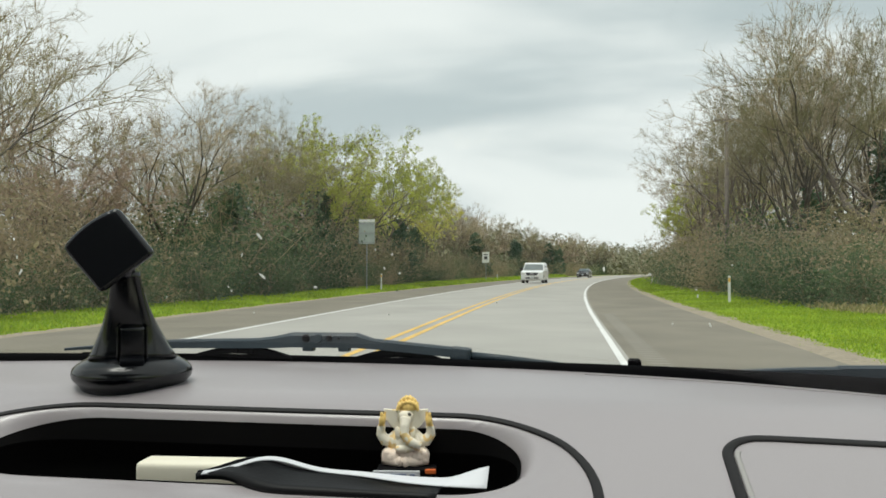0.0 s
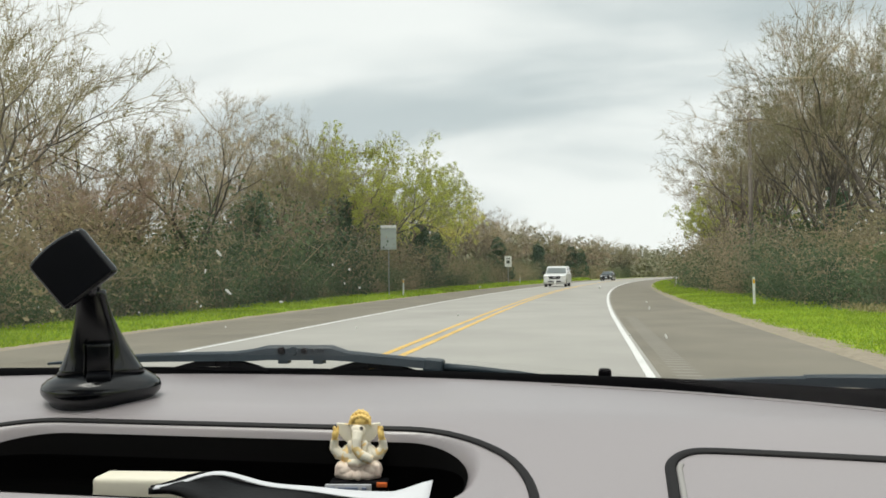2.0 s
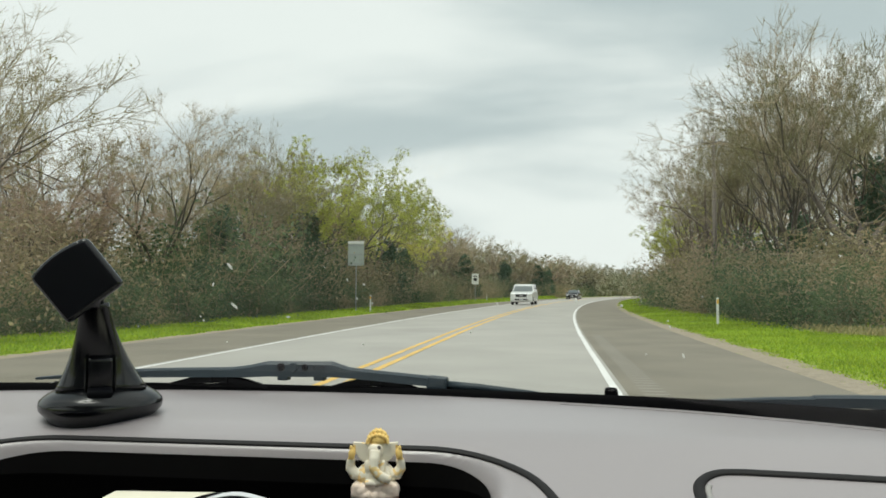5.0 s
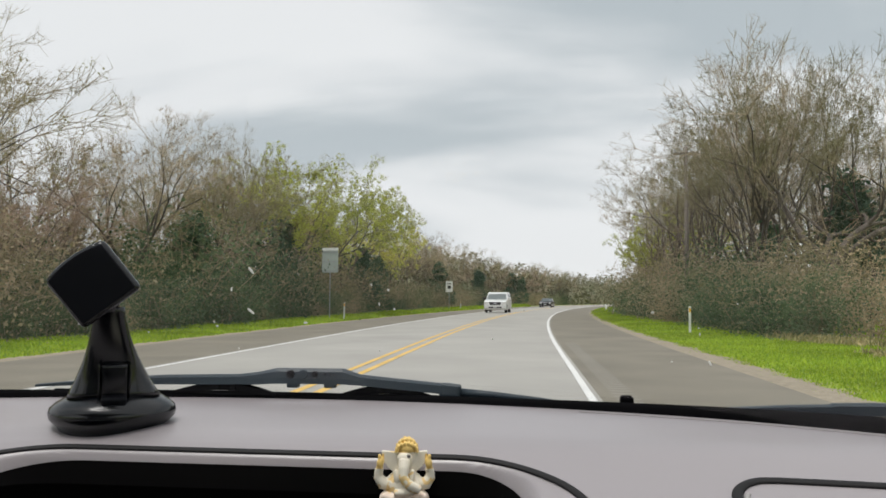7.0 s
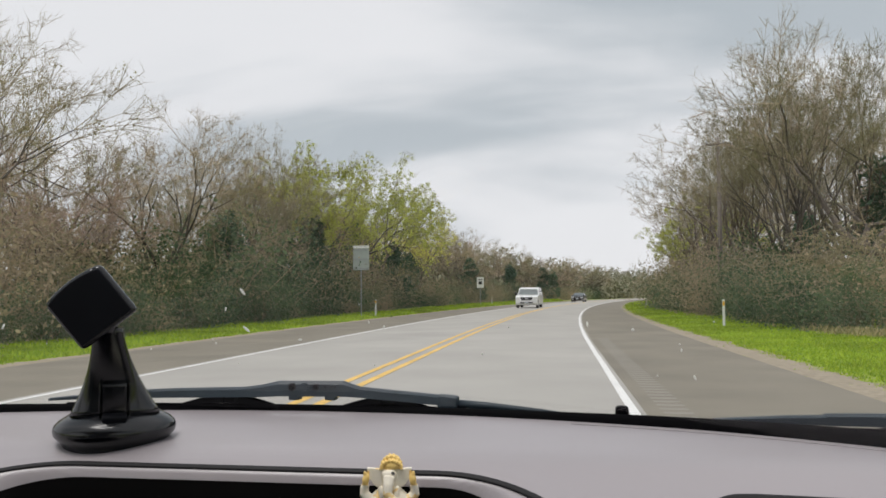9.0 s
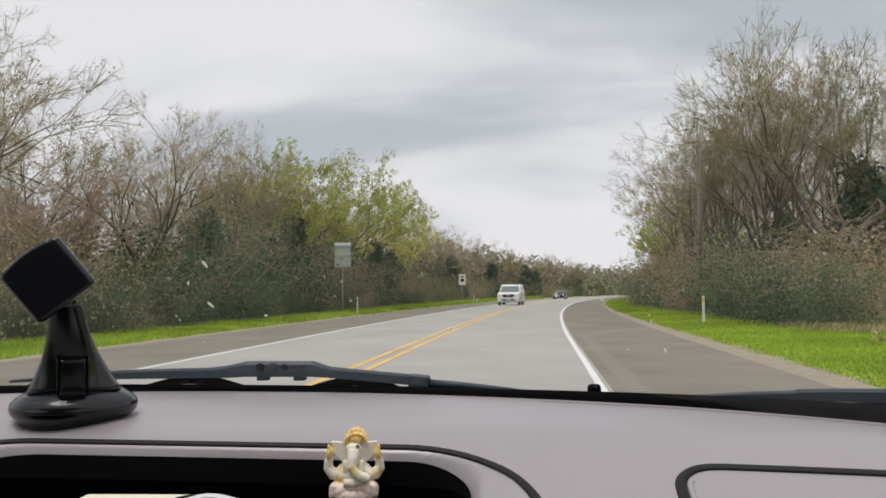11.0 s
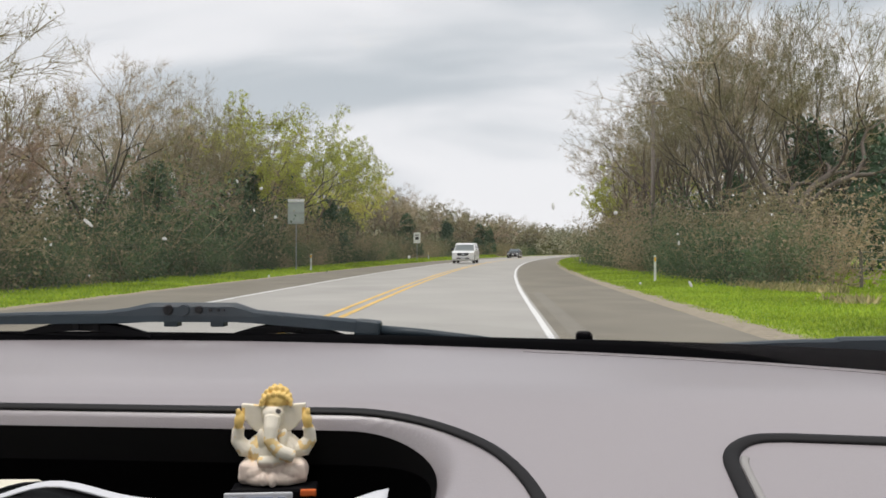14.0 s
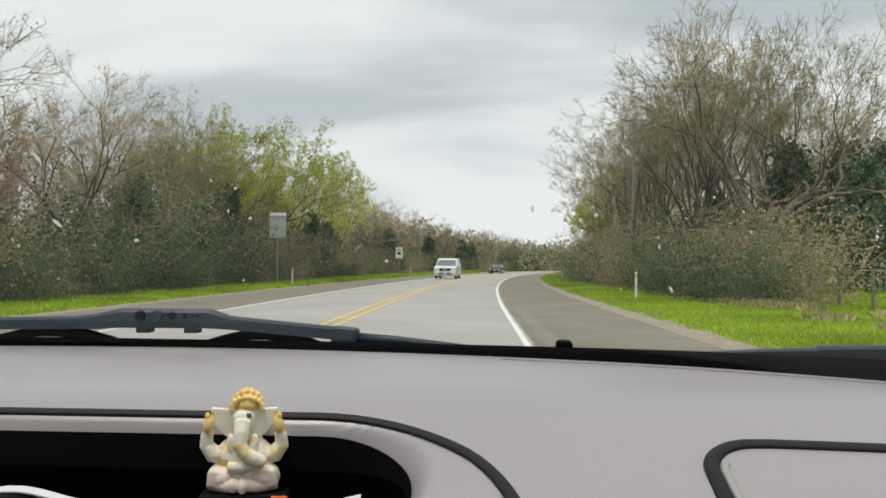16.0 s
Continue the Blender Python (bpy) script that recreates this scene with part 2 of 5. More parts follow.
def tri_mesh(name, verts, faces):
    """A mesh straight from arrays (all faces with equal corner counts)."""
    verts, faces = np.asarray(verts, np.float32), np.asarray(faces, np.int32)
    data = bpy.data.meshes.new(name)
    k = faces.shape[1]
    data.vertices.add(len(verts)), data.loops.add(faces.size), data.polygons.add(len(faces))
    data.vertices.foreach_set("co", verts.ravel())
    data.loops.foreach_set("vertex_index", faces.ravel())
    data.polygons.foreach_set("loop_start", np.arange(0, faces.size, k, dtype=np.int32))
    data.update(calc_edges=True)
    return data


def empty(name, m, label="", category="", group=""):
    ob = new(name)
    ob.matrix_world = m
    return tagged(ob, label, category, group)


def box(bm, c, s, bevel=0.0, rot=(0, 0, 0), segs=2):
    r = bmesh.ops.create_cube(bm, size=1, matrix=pose(*c, *rot) @ Matrix.Diagonal((*s, 1)))
    if bevel:
        es = list({e for v in r["verts"] for e in v.link_edges})
        bmesh.ops.bevel(bm, geom=es, offset=bevel, segments=segs, affect="EDGES", profile=0.6)
    return bm


def tube(bm, pts, radii, sides=8, cap=True, flat=1.0, close=False):
    """A tube through points with a radius at each; flat squeezes it along z."""
    pts = [Vector(p) for p in pts]
    if isinstance(radii, (int, float)):
        radii = [radii] * len(pts)
    rings = []
    side = None
    for i, p in enumerate(pts):
        d = (pts[min(i + 1, len(pts) - 1)] - pts[max(i - 1, 0)]).normalized()
        if side is None:
            side = d.orthogonal().normalized() if abs(d.z) > 0.9 else d.cross(Vector((0, 0, 1))).normalized()
        side = (side - d * side.dot(d)).normalized()
        v = side.cross(d).normalized()
        rings.append([bm.verts.new(p + (side * math.cos(a) + v * math.sin(a) * flat) * radii[i]) for a in [2 * math.pi * k / sides for k in range(sides)]])
    for a, b in zip(rings, rings[1:]):
        for k in range(sides):
            bm.faces.new((a[k], a[(k + 1) % sides], b[(k + 1) % sides], b[k]))
    if cap:
        bm.faces.new(rings[0][::-1]), bm.faces.new(rings[-1])
    return bm


def blob(bm, c, s, rot=(0, 0, 0), u=14, v=10):
    bmesh.ops.create_uvsphere(bm, u_segments=u, v_segments=v, radius=1, matrix=pose(*c, *rot) @ Matrix.Diagonal((*s, 1)))
    return bm


def lathe(bm, prof, c=(0, 0, 0), sides=40, sx=1.0, sy=1.0):
    rings = [[bm.verts.new((c[0] + r * sx * math.cos(2 * math.pi * k / sides), c[1] + r * sy * math.sin(2 * math.pi * k / sides), c[2] + z)) for k in range(sides)] for r, z in prof]
    for a, b in zip(rings, rings[1:]):
        for k in range(sides):
            bm.faces.new((a[k], a[(k + 1) % sides], b[(k + 1) % sides], b[k]))
    bm.faces.new(rings[0][::-1]), bm.faces.new(rings[-1])
    return bm


# ---- the road's line: straight at the car, then a long bend to the right ----
BEND_FROM, BEND_R = 18.0, 760.0


def road_at(s, off=0.0, z=0.0):
    """A point at s metres along the road and off metres to the right of the car's line."""
    off -= 0.62
    a = radians(ROAD_TURN)
    if s <= BEND_FROM:
        x, y, h = 0.0, s, 0.0
    else:
        h = (s - BEND_FROM) / BEND_R
        x, y = BEND_R * (1 - math.cos(h)), BEND_FROM + BEND_R * math.sin(h)
    x, y = x + off * math.cos(h), y - off * math.sin(h)
    return Vector((x * math.cos(a) + y * math.sin(a), -x * math.sin(a) + y * math.cos(a), z))


def road_turn(s):
    """The road's heading in degrees about z at s."""
    return -ROAD_TURN - max(0.0, s - BEND_FROM) / BEND_R * 180 / math.pi


def strip(name, s0, s1, step, offs, mat, jit=0.0, parent=None, label="", seed=1):
    """A band along the road: offs are (offset, height) pairs across it."""
    rnd = random.Random(seed)
    n = int((s1 - s0) / step) + 1
    vs, fs = [], []
    k = len(offs)
    for i in range(n):
        s = s0 + (s1 - s0) * i / (n - 1)
        for j, (o, z) in enumerate(offs):
            e = jit if j in (0, k - 1) else 0
            vs.append(road_at(s, o + rnd.uniform(-e, e), z))
    for i in range(n - 1):
        for j in range(k - 1):
            fs.append((i * k + j, i * k + j + 1, (i + 1) * k + j + 1, (i + 1) * k + j))
    return sheet(name, vs, fs, mat, parent, label)


# ground: one sheet to the horizon
def ground_height(x, y):
    return -0.06


gx = np.concatenate([-np.geomspace(2400, 30, 14), np.linspace(-25, 25, 9), np.geomspace(30, 2400, 14)])
gv = [(x, y, ground_height(x, y)) for y in gx for x in gx]
gn = len(gx)
ground = sheet("ground", gv, [(j * gn + i, j * gn + i + 1, (j + 1) * gn + i + 1, (j + 1) * gn + i) for j in range(gn - 1) for i in range(gn - 1)], M_GROUND)
tagged(ground, "green early-spring meadow soil beside the road", "ground", kind="structure")

road = strip("road", -60, 620, 4, [(-5.95, -0.35), (-5.9, 0.0), (-2.0, 0.045), (1.52, 0.0035), (1.56, -0.35)], M_ASPHALT)
tagged(road, "worn light grey two-lane asphalt carriageway", "road", kind="structure")
for nm, o0, o1, z0, z1, lab in (("shoulder_right", 1.52, 4.3, -0.004, -0.03, "darker asphalt shoulder along the bend's inner side"), ("shoulder_left", -5.9, -9.2, -0.004, -0.03, "darker asphalt shoulder beside the oncoming lane")):
    sh = strip(nm, -60, 620, 4, [(o0, z0 - 0.002), (o1, z1), (o1 + math.copysign(0.03, o1), -0.3)], M_SHOULDER, jit=0.02)
    tagged(sh, lab, "shoulder", kind="structure")
for nm, o0, o1, sd in (("gravel_edge_right", 4.2, 5.1, 3), ("gravel_edge_left", -9.1, -9.9, 4)):
    gr = strip(nm, -60, 420, 0.3, [(o0, -0.042), ((o0 + o1) / 2, -0.024), (o1, -0.055)], M_GRAVEL, jit=0.17, seed=sd)
    tagged(gr, "pale loose gravel along the asphalt edge", "gravel", kind="structure")


def crown(o):
    """Height of the carriageway at an offset."""
    return 0.045 * (1 - abs(o + 2.0) / 3.85)


for o, mt, w, lab in ((1.41, M_WHITE_LINE, 0.102, "solid white edge line on the near lane"), (-5.72, M_WHITE_LINE, 0.11, "solid white edge line on the oncoming lane"), (-1.92, M_YELLOW_LINE, 0.12, "solid yellow centre line"), (-2.22, M_YELLOW_LINE, 0.12, "solid yellow centre line")):
    ln = strip("road_line", -40, 600, 3, [(o - w / 2, crown(o - w / 2) + 0.005), (o + w / 2, crown(o + w / 2) + 0.005)], mt, jit=0.006)
    tagged(ln, lab, "road marking", kind="structure")

M_GROOVE = material("milled_groove", (0.25, 0.235, 0.2), 0.95, vary=0.25, scale=3, fine=40, bump=0.3, depth=0.003)


# ---- trees ----
def limbs_to_mesh(p0, p1, r0, r1, sides):
    """Open tapered tubes between points, all at once."""
    p0, p1, r0, r1 = (np.asarray(a, float) for a in (p0, p1, r0, r1))
    d = p1 - p0
    d /= np.linalg.norm(d, axis=1, keepdims=True) + 1e-9
    ref = np.where(np.abs(d[:, 2:3]) > 0.9, np.array([[1.0, 0, 0]]), np.array([[0, 0, 1.0]]))
    u = np.cross(d, ref)
    u /= np.linalg.norm(u, axis=1, keepdims=True)
    w = np.cross(d, u)
    vs = []
    for p, r in ((p0, r0), (p1, r1)):
        for k in range(sides):
            a = 2 * math.pi * k / sides
            vs.append(p + (u * math.cos(a) + w * math.sin(a)) * r[:, None])
    n = len(p0)
    idx = np.arange(n)
    verts = np.stack(vs, 1).reshape(-1, 3)
    fs = []
    for k in range(sides):
        k2 = (k + 1) % sides
        fs.append(np.stack([idx * 2 * sides + k, idx * 2 * sides + k2, idx * 2 * sides + sides + k2, idx * 2 * sides + sides + k], 1))
    return verts, np.concatenate(fs)


def leaf_quads(c, size, rng, droop=0.0):
    """Small leaf-clump quads at points, turned at random."""
    n = len(c)
    a = rng.normal(size=(n, 3))
    a /= np.linalg.norm(a, axis=1, keepdims=True)
    b = np.cross(a, rng.normal(size=(n, 3)))
    b /= np.linalg.norm(b, axis=1, keepdims=True)
    s = size * rng.uniform(0.5, 1.3, (n, 1))
    v = np.stack([c - a * s, c + b * s * 0.55, c + a * s, c - b * s * 0.55], 1).reshape(-1, 3)
    return v, np.arange(4 * n).reshape(-1, 4)


class Branches:
    def __init__(self, seed):
        self.rng = np.random.default_rng(seed)
        self.seg = {k: [[], [], [], []] for k in range(6)}
        self.tips = []

    def add(self, lv, a, b, ra, rb):
        for lst, val in zip(self.seg[lv], (a, b, ra, rb)):
            lst.append(val)

    def grow(self, lv, p, d, length, r, form):
        """A limb that wanders, puts out side shoots and forks at its end; form: a dict of the kind's habits."""
        rng = self.rng
        last = form["last"]
        segs = 4 if lv < 2 else 3 if lv < 4 else 2 if lv < last else 1
        pts = [np.array(p, float)]
        rad = [r]
        d = np.array(d, float)
        for i in range(segs):
            d = d + rng.normal(size=3) * form["wander"] * (0.5 if lv == 0 else 1)
            d[2] += form["rise"] * (0 if lv == 0 else 1)
            d /= np.linalg.norm(d)
            pts.append(pts[-1] + d * length / segs)
            rad.append(max(r * (1 - 0.32 * (i + 1) / segs), form["thin"]))
            self.add(min(lv, 5), pts[-2], pts[-1], rad[-2], rad[-1])
        if lv >= last:
            self.tips += pts[1:]
            return
        if lv >= 2:
            self.tips += pts[1:] if lv >= last - 1 else []
            for k in range(form["shoots"]):
                j = int(rng.integers(0, segs))
                q = pts[j] + (pts[j + 1] - pts[j]) * rng.uniform(0.2, 0.9)
                self.branch(max(lv + 2, last - 1), q, d, form["angle"] * 1.35, rng.uniform(0, 6.28), length * rng.uniform(0.35, 0.6), rad[j] * 0.35, form)
        kids = form["limbs"] if lv == 0 else 2 + (rng.uniform() < form["third"]) + (3 if lv == last - 1 else 0)
        turn = rng.uniform(0, 6.28)
        for k in range(kids):
            ang = form["angle"] * rng.uniform(0.6, 1.3) * (form["open"] if lv == 0 else 1)
            size = length * form["shrink"] * rng.uniform(0.72, 1.2) * (form["first"] if lv == 0 else 0.62 if lv == last - 1 else 1)
            self.branch(lv + 1, pts[-1] if k < 3 or lv else pts[-2], d, ang, turn + 6.28 * k / kids + rng.uniform(-0.5, 0.5), size, rad[-1] * 0.80, form)

    def branch(self, lv, p, d, ang, turn, length, r, form):
        u = np.cross(d, (0.31, 0.17, 0.93) if abs(d[2]) < 0.9 else (0.9, 0.3, 0.1))
        u /= np.linalg.norm(u)
        w = np.cross(d, u)
        nd = d * math.cos(ang) + (u * math.cos(turn) + w * math.sin(turn)) * math.sin(ang)
        self.grow(lv, p - d * 0.03, nd, length, max(r, form["thin"]), form)

    def mesh(self, levels, sides):
        vs, fs, base = [], [], 0
        for lv in levels:
            s = self.seg[lv]
            if not s[0]:
                continue
            v, f = limbs_to_mesh(*s, sides)
            vs.append(v), fs.append(f + base)
            base += len(v)
        return np.concatenate(vs), np.concatenate(fs)


def twiglets(tips, n, length, width, rng):
    """The finest shoots: narrow strips that lean up and out from the twigs' ends."""
    p = tips[rng.integers(0, len(tips), n)]
    out = p - np.array([0, 0, np.quantile(tips[:, 2], 0.3)])
    out /= np.linalg.norm(out, axis=1, keepdims=True) + 1e-6
    d = rng.normal(size=(n, 3)) * 0.75 + out * 0.7 + np.array([0, 0, 0.15])
    d /= np.linalg.norm(d, axis=1, keepdims=True)
    side = np.cross(d, rng.normal(size=(n, 3)))
    side *= width / (np.linalg.norm(side, axis=1, keepdims=True) + 1e-6)
    e = p + d * length * rng.uniform(0.5, 1.2, (n, 1))
    v = np.stack([p - side, p + side, e + side * 0.5, e - side * 0.5], 1).reshape(-1, 3)
    return v, np.arange(4 * n).reshape(-1, 4)


def join(a, b):
    return np.concatenate([a[0], b[0]]), np.concatenate([a[1], b[1] + len(a[0])])


def tree(seed, h, stems, form, leaf, leaf_n, leaf_size, twig, label, lean=0.10, r=0.17):
    """A leaf-shedding tree: trunk and limbs, and a crown of twigs with its buds or leaves; its height comes out as h."""
    br = Branches(seed)
    rng = br.rng
    for k in range(stems):
        d = np.array([rng.normal() * lean, rng.normal() * lean, 1.0])
        if stems > 1:
            a = 2 * math.pi * k / stems + rng.uniform(-0.4, 0.4)
            d[:2] += np.array([math.cos(a), math.sin(a)]) * 0.30
        br.grow(0, (rng.normal() * 0.03, rng.normal() * 0.03, -0.12), d / np.linalg.norm(d), form["bole"] * rng.uniform(0.85, 1.2), r * (1 if stems == 1 else 0.7), form)
    tips = np.array(br.tips)
    size = h / np.quantile(tips[:, 2], 0.985)
    ob = empty("tree", Matrix(), label, "tree", "roadside trees")
    for group in br.seg.values():
        for k in (0, 1):
            group[k] = [q * size for q in group[k]]
    tips *= size
    v, f = join(br.mesh((0, 1), 7), br.mesh((2, 3), 4))
    link_mesh("trunk", tri_mesh("trunk", v, f), M_BARK, ob, smooth=True)
    tw = join(br.mesh((4, 5), 3), twiglets(tips, form["fine"], 0.42, 0.0055, rng))
    pick = tips[rng.integers(0, len(tips), leaf_n)] + rng.normal(size=(leaf_n, 3)) * leaf_size * 1.2
    lv, lf = leaf_quads(pick, leaf_size, rng)
    data = tri_mesh("crown", *join(tw, (lv, lf)))
    link_mesh("crown", data, [twig, leaf], ob)
    ids = np.zeros(len(data.polygons), np.int32)
    ids[len(tw[1]):] = 1
    data.polygons.foreach_set("material_index", ids)
    return ob


# habits: limbs off the bole, fork angle, how limbs wander and rise, how lengths shrink, side shoots
DOME = dict(last=6, limbs=4, angle=0.46, open=1.25, wander=0.10, rise=0.03, shrink=0.80, first=1.35, third=0.25, shoots=2, thin=0.0052, bole=1.7, fine=5200)
VASE = dict(DOME, angle=0.36, open=1.0, limbs=5, rise=0.07, bole=1.3, shrink=0.82)
OAK = dict(DOME, angle=0.56, open=1.45, wander=0.20, rise=0.02, bole=2.0, shrink=0.82, limbs=4)
SPRAY = dict(DOME, angle=0.42, limbs=3, bole=1.0, wander=0.13, third=0.2)
LIGHT = dict(DOME, last=5, shoots=2, thin=0.0085, third=0.35, fine=2600)
L_BARE = "bare grey-brown deciduous tree with fine twigs on the verge"
TREES = [
    tree(11, 10.0, 1, DOME, M_BUD, 1700, 0.028, M_TWIG, L_BARE),
    tree(12, 9.0, 2, dict(VASE, limbs=3, shoots=1), M_BUD, 2200, 0.032, M_TWIG, "budding tree with fanned upright branches and tan buds"),
    tree(13, 11.0, 1, OAK, M_BUD, 800, 0.024, M_TWIG, "old bare oak with crooked spreading limbs", r=0.30),
    tree(14, 8.5, 3, dict(SPRAY, shoots=1), M_BRUSH, 2200, 0.030, M_TWIG_RED, "multi-stemmed reddish-brown bare tree with dense twigs"),
    tree(15, 9.5, 1, DOME, M_LIME, 15000, 0.062, M_TWIG, "tree in fresh lime-green spring leaf"),
    tree(16, 11.0, 1, VASE, M_BUD, 1200, 0.026, M_TWIG, L_BARE),
    tree(17, 8.5, 1, OAK, M_BRUSH, 2000, 0.028, M_TWIG_RED, "brown twiggy tree with withered leaves"),
    tree(18, 9.5, 1, LIGHT, M_BUD, 1500, 0.05, M_TWIG, "bare brown tree farther along the wood's edge"),
    tree(19, 9.0, 2, dict(LIGHT, limbs=3), M_BRUSH, 1500, 0.05, M_TWIG_RED, "twiggy reddish tree farther along the wood's edge"),
]


def shrub(seed, h, w, mat, n, size, label, stems=12, sprigs=3):
    rng = np.random.default_rng(seed)
    p0, p1, r0, r1, tips = [], [], [], [], []
    for k in range(stems):
        a = rng.uniform(0, 2 * math.pi)
        b = np.array([math.cos(a), math.sin(a), 0]) * w * 0.25 * rng.uniform(0, 1)
        q = b.copy()
        d = np.array([math.cos(a) * 0.5, math.sin(a) * 0.5, 1.0])
        for i in range(4):
            d = d + rng.normal(size=3) * 0.22
            e = q + d / np.linalg.norm(d) * h * 0.25 * rng.uniform(0.7, 1.15)
            p0.append(q), p1.append(e), r0.append(0.03 * (1 - i * 0.2)), r1.append(0.03 * (0.8 - i * 0.2))
            for _ in range(sprigs):
                t = e + rng.normal(size=3) * np.array([w, w, h * 0.6]) * 0.16
                t[2] = max(t[2], 0.05)
                p0.append(e), p1.append(t), r0.append(0.009), r1.append(0.004)
                tips.append(t)
            q = e
    ob = empty("shrub", Matrix(), label, "shrub", "roadside brush")
    v, f = limbs_to_mesh(p0, p1, r0, r1, 3)
    link_mesh("stems", tri_mesh("stems", v, f), M_TWIG, ob)
    tips = np.array(tips)
    c = tips[rng.integers(0, len(tips), n)] + rng.normal(size=(n, 3)) * np.array([w, w, h * 0.7]) * 0.10
    # foliage that reaches down to the grass
    low = n // 3
    c[:low] = np.stack([rng.normal(size=low) * w * 0.36, rng.normal(size=low) * w * 0.36, rng.uniform(0.05, h * 0.55, low)], 1)
    c[:, 2] = np.maximum(c[:, 2], 0.06)
    # larger leaf clumps deep inside close the gaps
    k = n // 3
    inner = tips[rng.integers(0, len(tips), k)] * np.array([0.72, 0.72, 0.86])
    inner[: k // 2] = np.stack([rng.normal(size=k // 2) * w * 0.25, rng.normal(size=k // 2) * w * 0.25, rng.uniform(0.05, h * 0.6, k // 2)], 1)
    v, f = join(leaf_quads(c, size, rng), leaf_quads(inner, size * 1.55, rng))
    link_mesh("foliage", tri_mesh("foliage", v, f), mat, ob)
    return ob


def cedar(seed, h, w):
    rng = np.random.default_rng(seed)
    ob = empty("cedar_tree", Matrix(), "dark green juniper cedar with a ragged pointed crown", "tree", "cedars")
    bm = bmesh.new()
    tube(bm, [(0, 0, -0.1), (0.05, 0, h * 0.4), (0, 0.05, h * 0.93)], [0.14, 0.09, 0.02], 7)
    part("trunk", bm, M_BARK, ob, smooth=True)
    n = 3400
    clumps = 46
    f = rng.uniform(0.06, 1, clumps)
    a = rng.uniform(0, 2 * math.pi, clumps)
    rad = w * (1 - f) ** 0.75 * rng.uniform(0.35, 1.25, clumps) * (0.6 + 0.4 * np.minimum(1, f * 6))
    cc = np.stack([np.cos(a) * rad, np.sin(a) * rad, f * h * 0.96 + 0.1], 1)
    k = rng.integers(0, clumps, n)
    c = cc[k] + rng.normal(size=(n, 3)) * np.array([w, w, w * 1.15]) * 0.135
    c[:400] = np.stack([rng.normal(size=400) * w * 0.12, rng.normal(size=400) * w * 0.12, rng.uniform(0.1, 1.0, 400) * h], 1)
    c[:, 2] = np.maximum(c[:, 2], 0.08)
    v, q = leaf_quads(c, 0.15, rng)
    link_mesh("crown", tri_mesh("crown", v, q), M_CEDAR, ob)
    return ob


SHRUBS = [
    shrub(31, 2.8, 3.0, M_EVER, 3000, 0.06, "dense dark evergreen bush at the wood's edge"),
    shrub(32, 2.2, 2.8, M_BRUSH, 2400, 0.05, "tangled brown roadside brush with withered leaves", 16, 4),
    shrub(33, 3.6, 3.2, M_EVER, 3200, 0.062, "tall dark evergreen bush at the wood's edge"),
    shrub(34, 3.4, 3.4, M_BRUSH, 2600, 0.052, "tall twiggy brown brush at the wood's edge", 18, 4),
    shrub(35, 3.2, 3.2, M_EVER, 1900, 0.060, "dark evergreen bush far along the wood's edge", 8, 2),
    shrub(36, 3.0, 3.2, M_BRUSH, 1900, 0.052, "brown brush far along the wood's edge", 10, 2),
]
CEDARS = [cedar(41, 5.5, 1.7), cedar(42, 7.0, 2.3)]
plant_rng = random.Random(5)


def plant(src, s, off, scale, z=-0.06):
    p = road_at(s, off, z)
    return copy_thing(src, Matrix.Translation(p) @ pose(0, 0, 0, 0, 0, plant_rng.uniform(0, 360)) @ Matrix.Diagonal((scale, scale, scale * plant_rng.uniform(0.92, 1.08), 1)))


def belt(side, s0, s1, near, step, kinds, lo, hi, depth):
    """Trees along one side of the road."""
    s = s0
    while s < s1:
        plant(TREES[plant_rng.choice(kinds)], s + plant_rng.uniform(-1, 1), side * (near + plant_rng.uniform(0, depth)), plant_rng.uniform(lo, hi))
        s += step * plant_rng.uniform(0.7, 1.3)


def brush(side, s0, s1, near, step, kinds, lo, hi, depth=1.2):
    s = s0
    while s < s1:
        plant(SHRUBS[plant_rng.choice(kinds)], s, side * (near + plant_rng.uniform(0, depth)), plant_rng.uniform(lo, hi))
        s += step * plant_rng.uniform(0.75, 1.25)


# left side: a wood behind a continuous dark hedge
belt(-1, 21, 26, 16.0, 3.6, [0, 3, 1, 3, 0], 0.84, 1.0, 4)
belt(-1, 26, 51, 15.2, 2.9, [0, 3, 1, 3, 1, 5], 0.77, 0.95, 3)
for s, o, sc in ((50, 15.2, 1.05), (56, 16.0, 1.18), (62, 15.0, 1.08), (69, 16.0, 1.1), (77, 15.0, 1.0)):
    plant(TREES[4], s, -o, sc)
belt(-1, 86, 215, 15.0, 4.6, [7, 8, 7, 8, 1], 0.78, 1.0, 5)
belt(-1, 20, 110, 20.5, 3.6, [7, 8, 7], 0.92, 1.12, 5)
brush(-1, 11, 75, 13.0, 2.0, [0, 0, 2, 0, 2, 1], 0.45, 0.85)
brush(-1, 13, 75, 14.6, 3.0, [3, 3, 2], 0.9, 1.5, 1.5)
brush(-1, 75, 215, 13.2, 3.2, [5, 4, 5], 0.85, 1.15)
brush(-1, 16, 60, 16.8, 3.0, [5, 5, 5, 4], 1.15, 1.75, 2)
brush(-1, 22, 110, 19.5, 4.2, [5], 1.3, 1.6, 2)
brush(-1, 60, 110, 16.5, 4.5, [5, 4], 1.2, 1.5, 2)
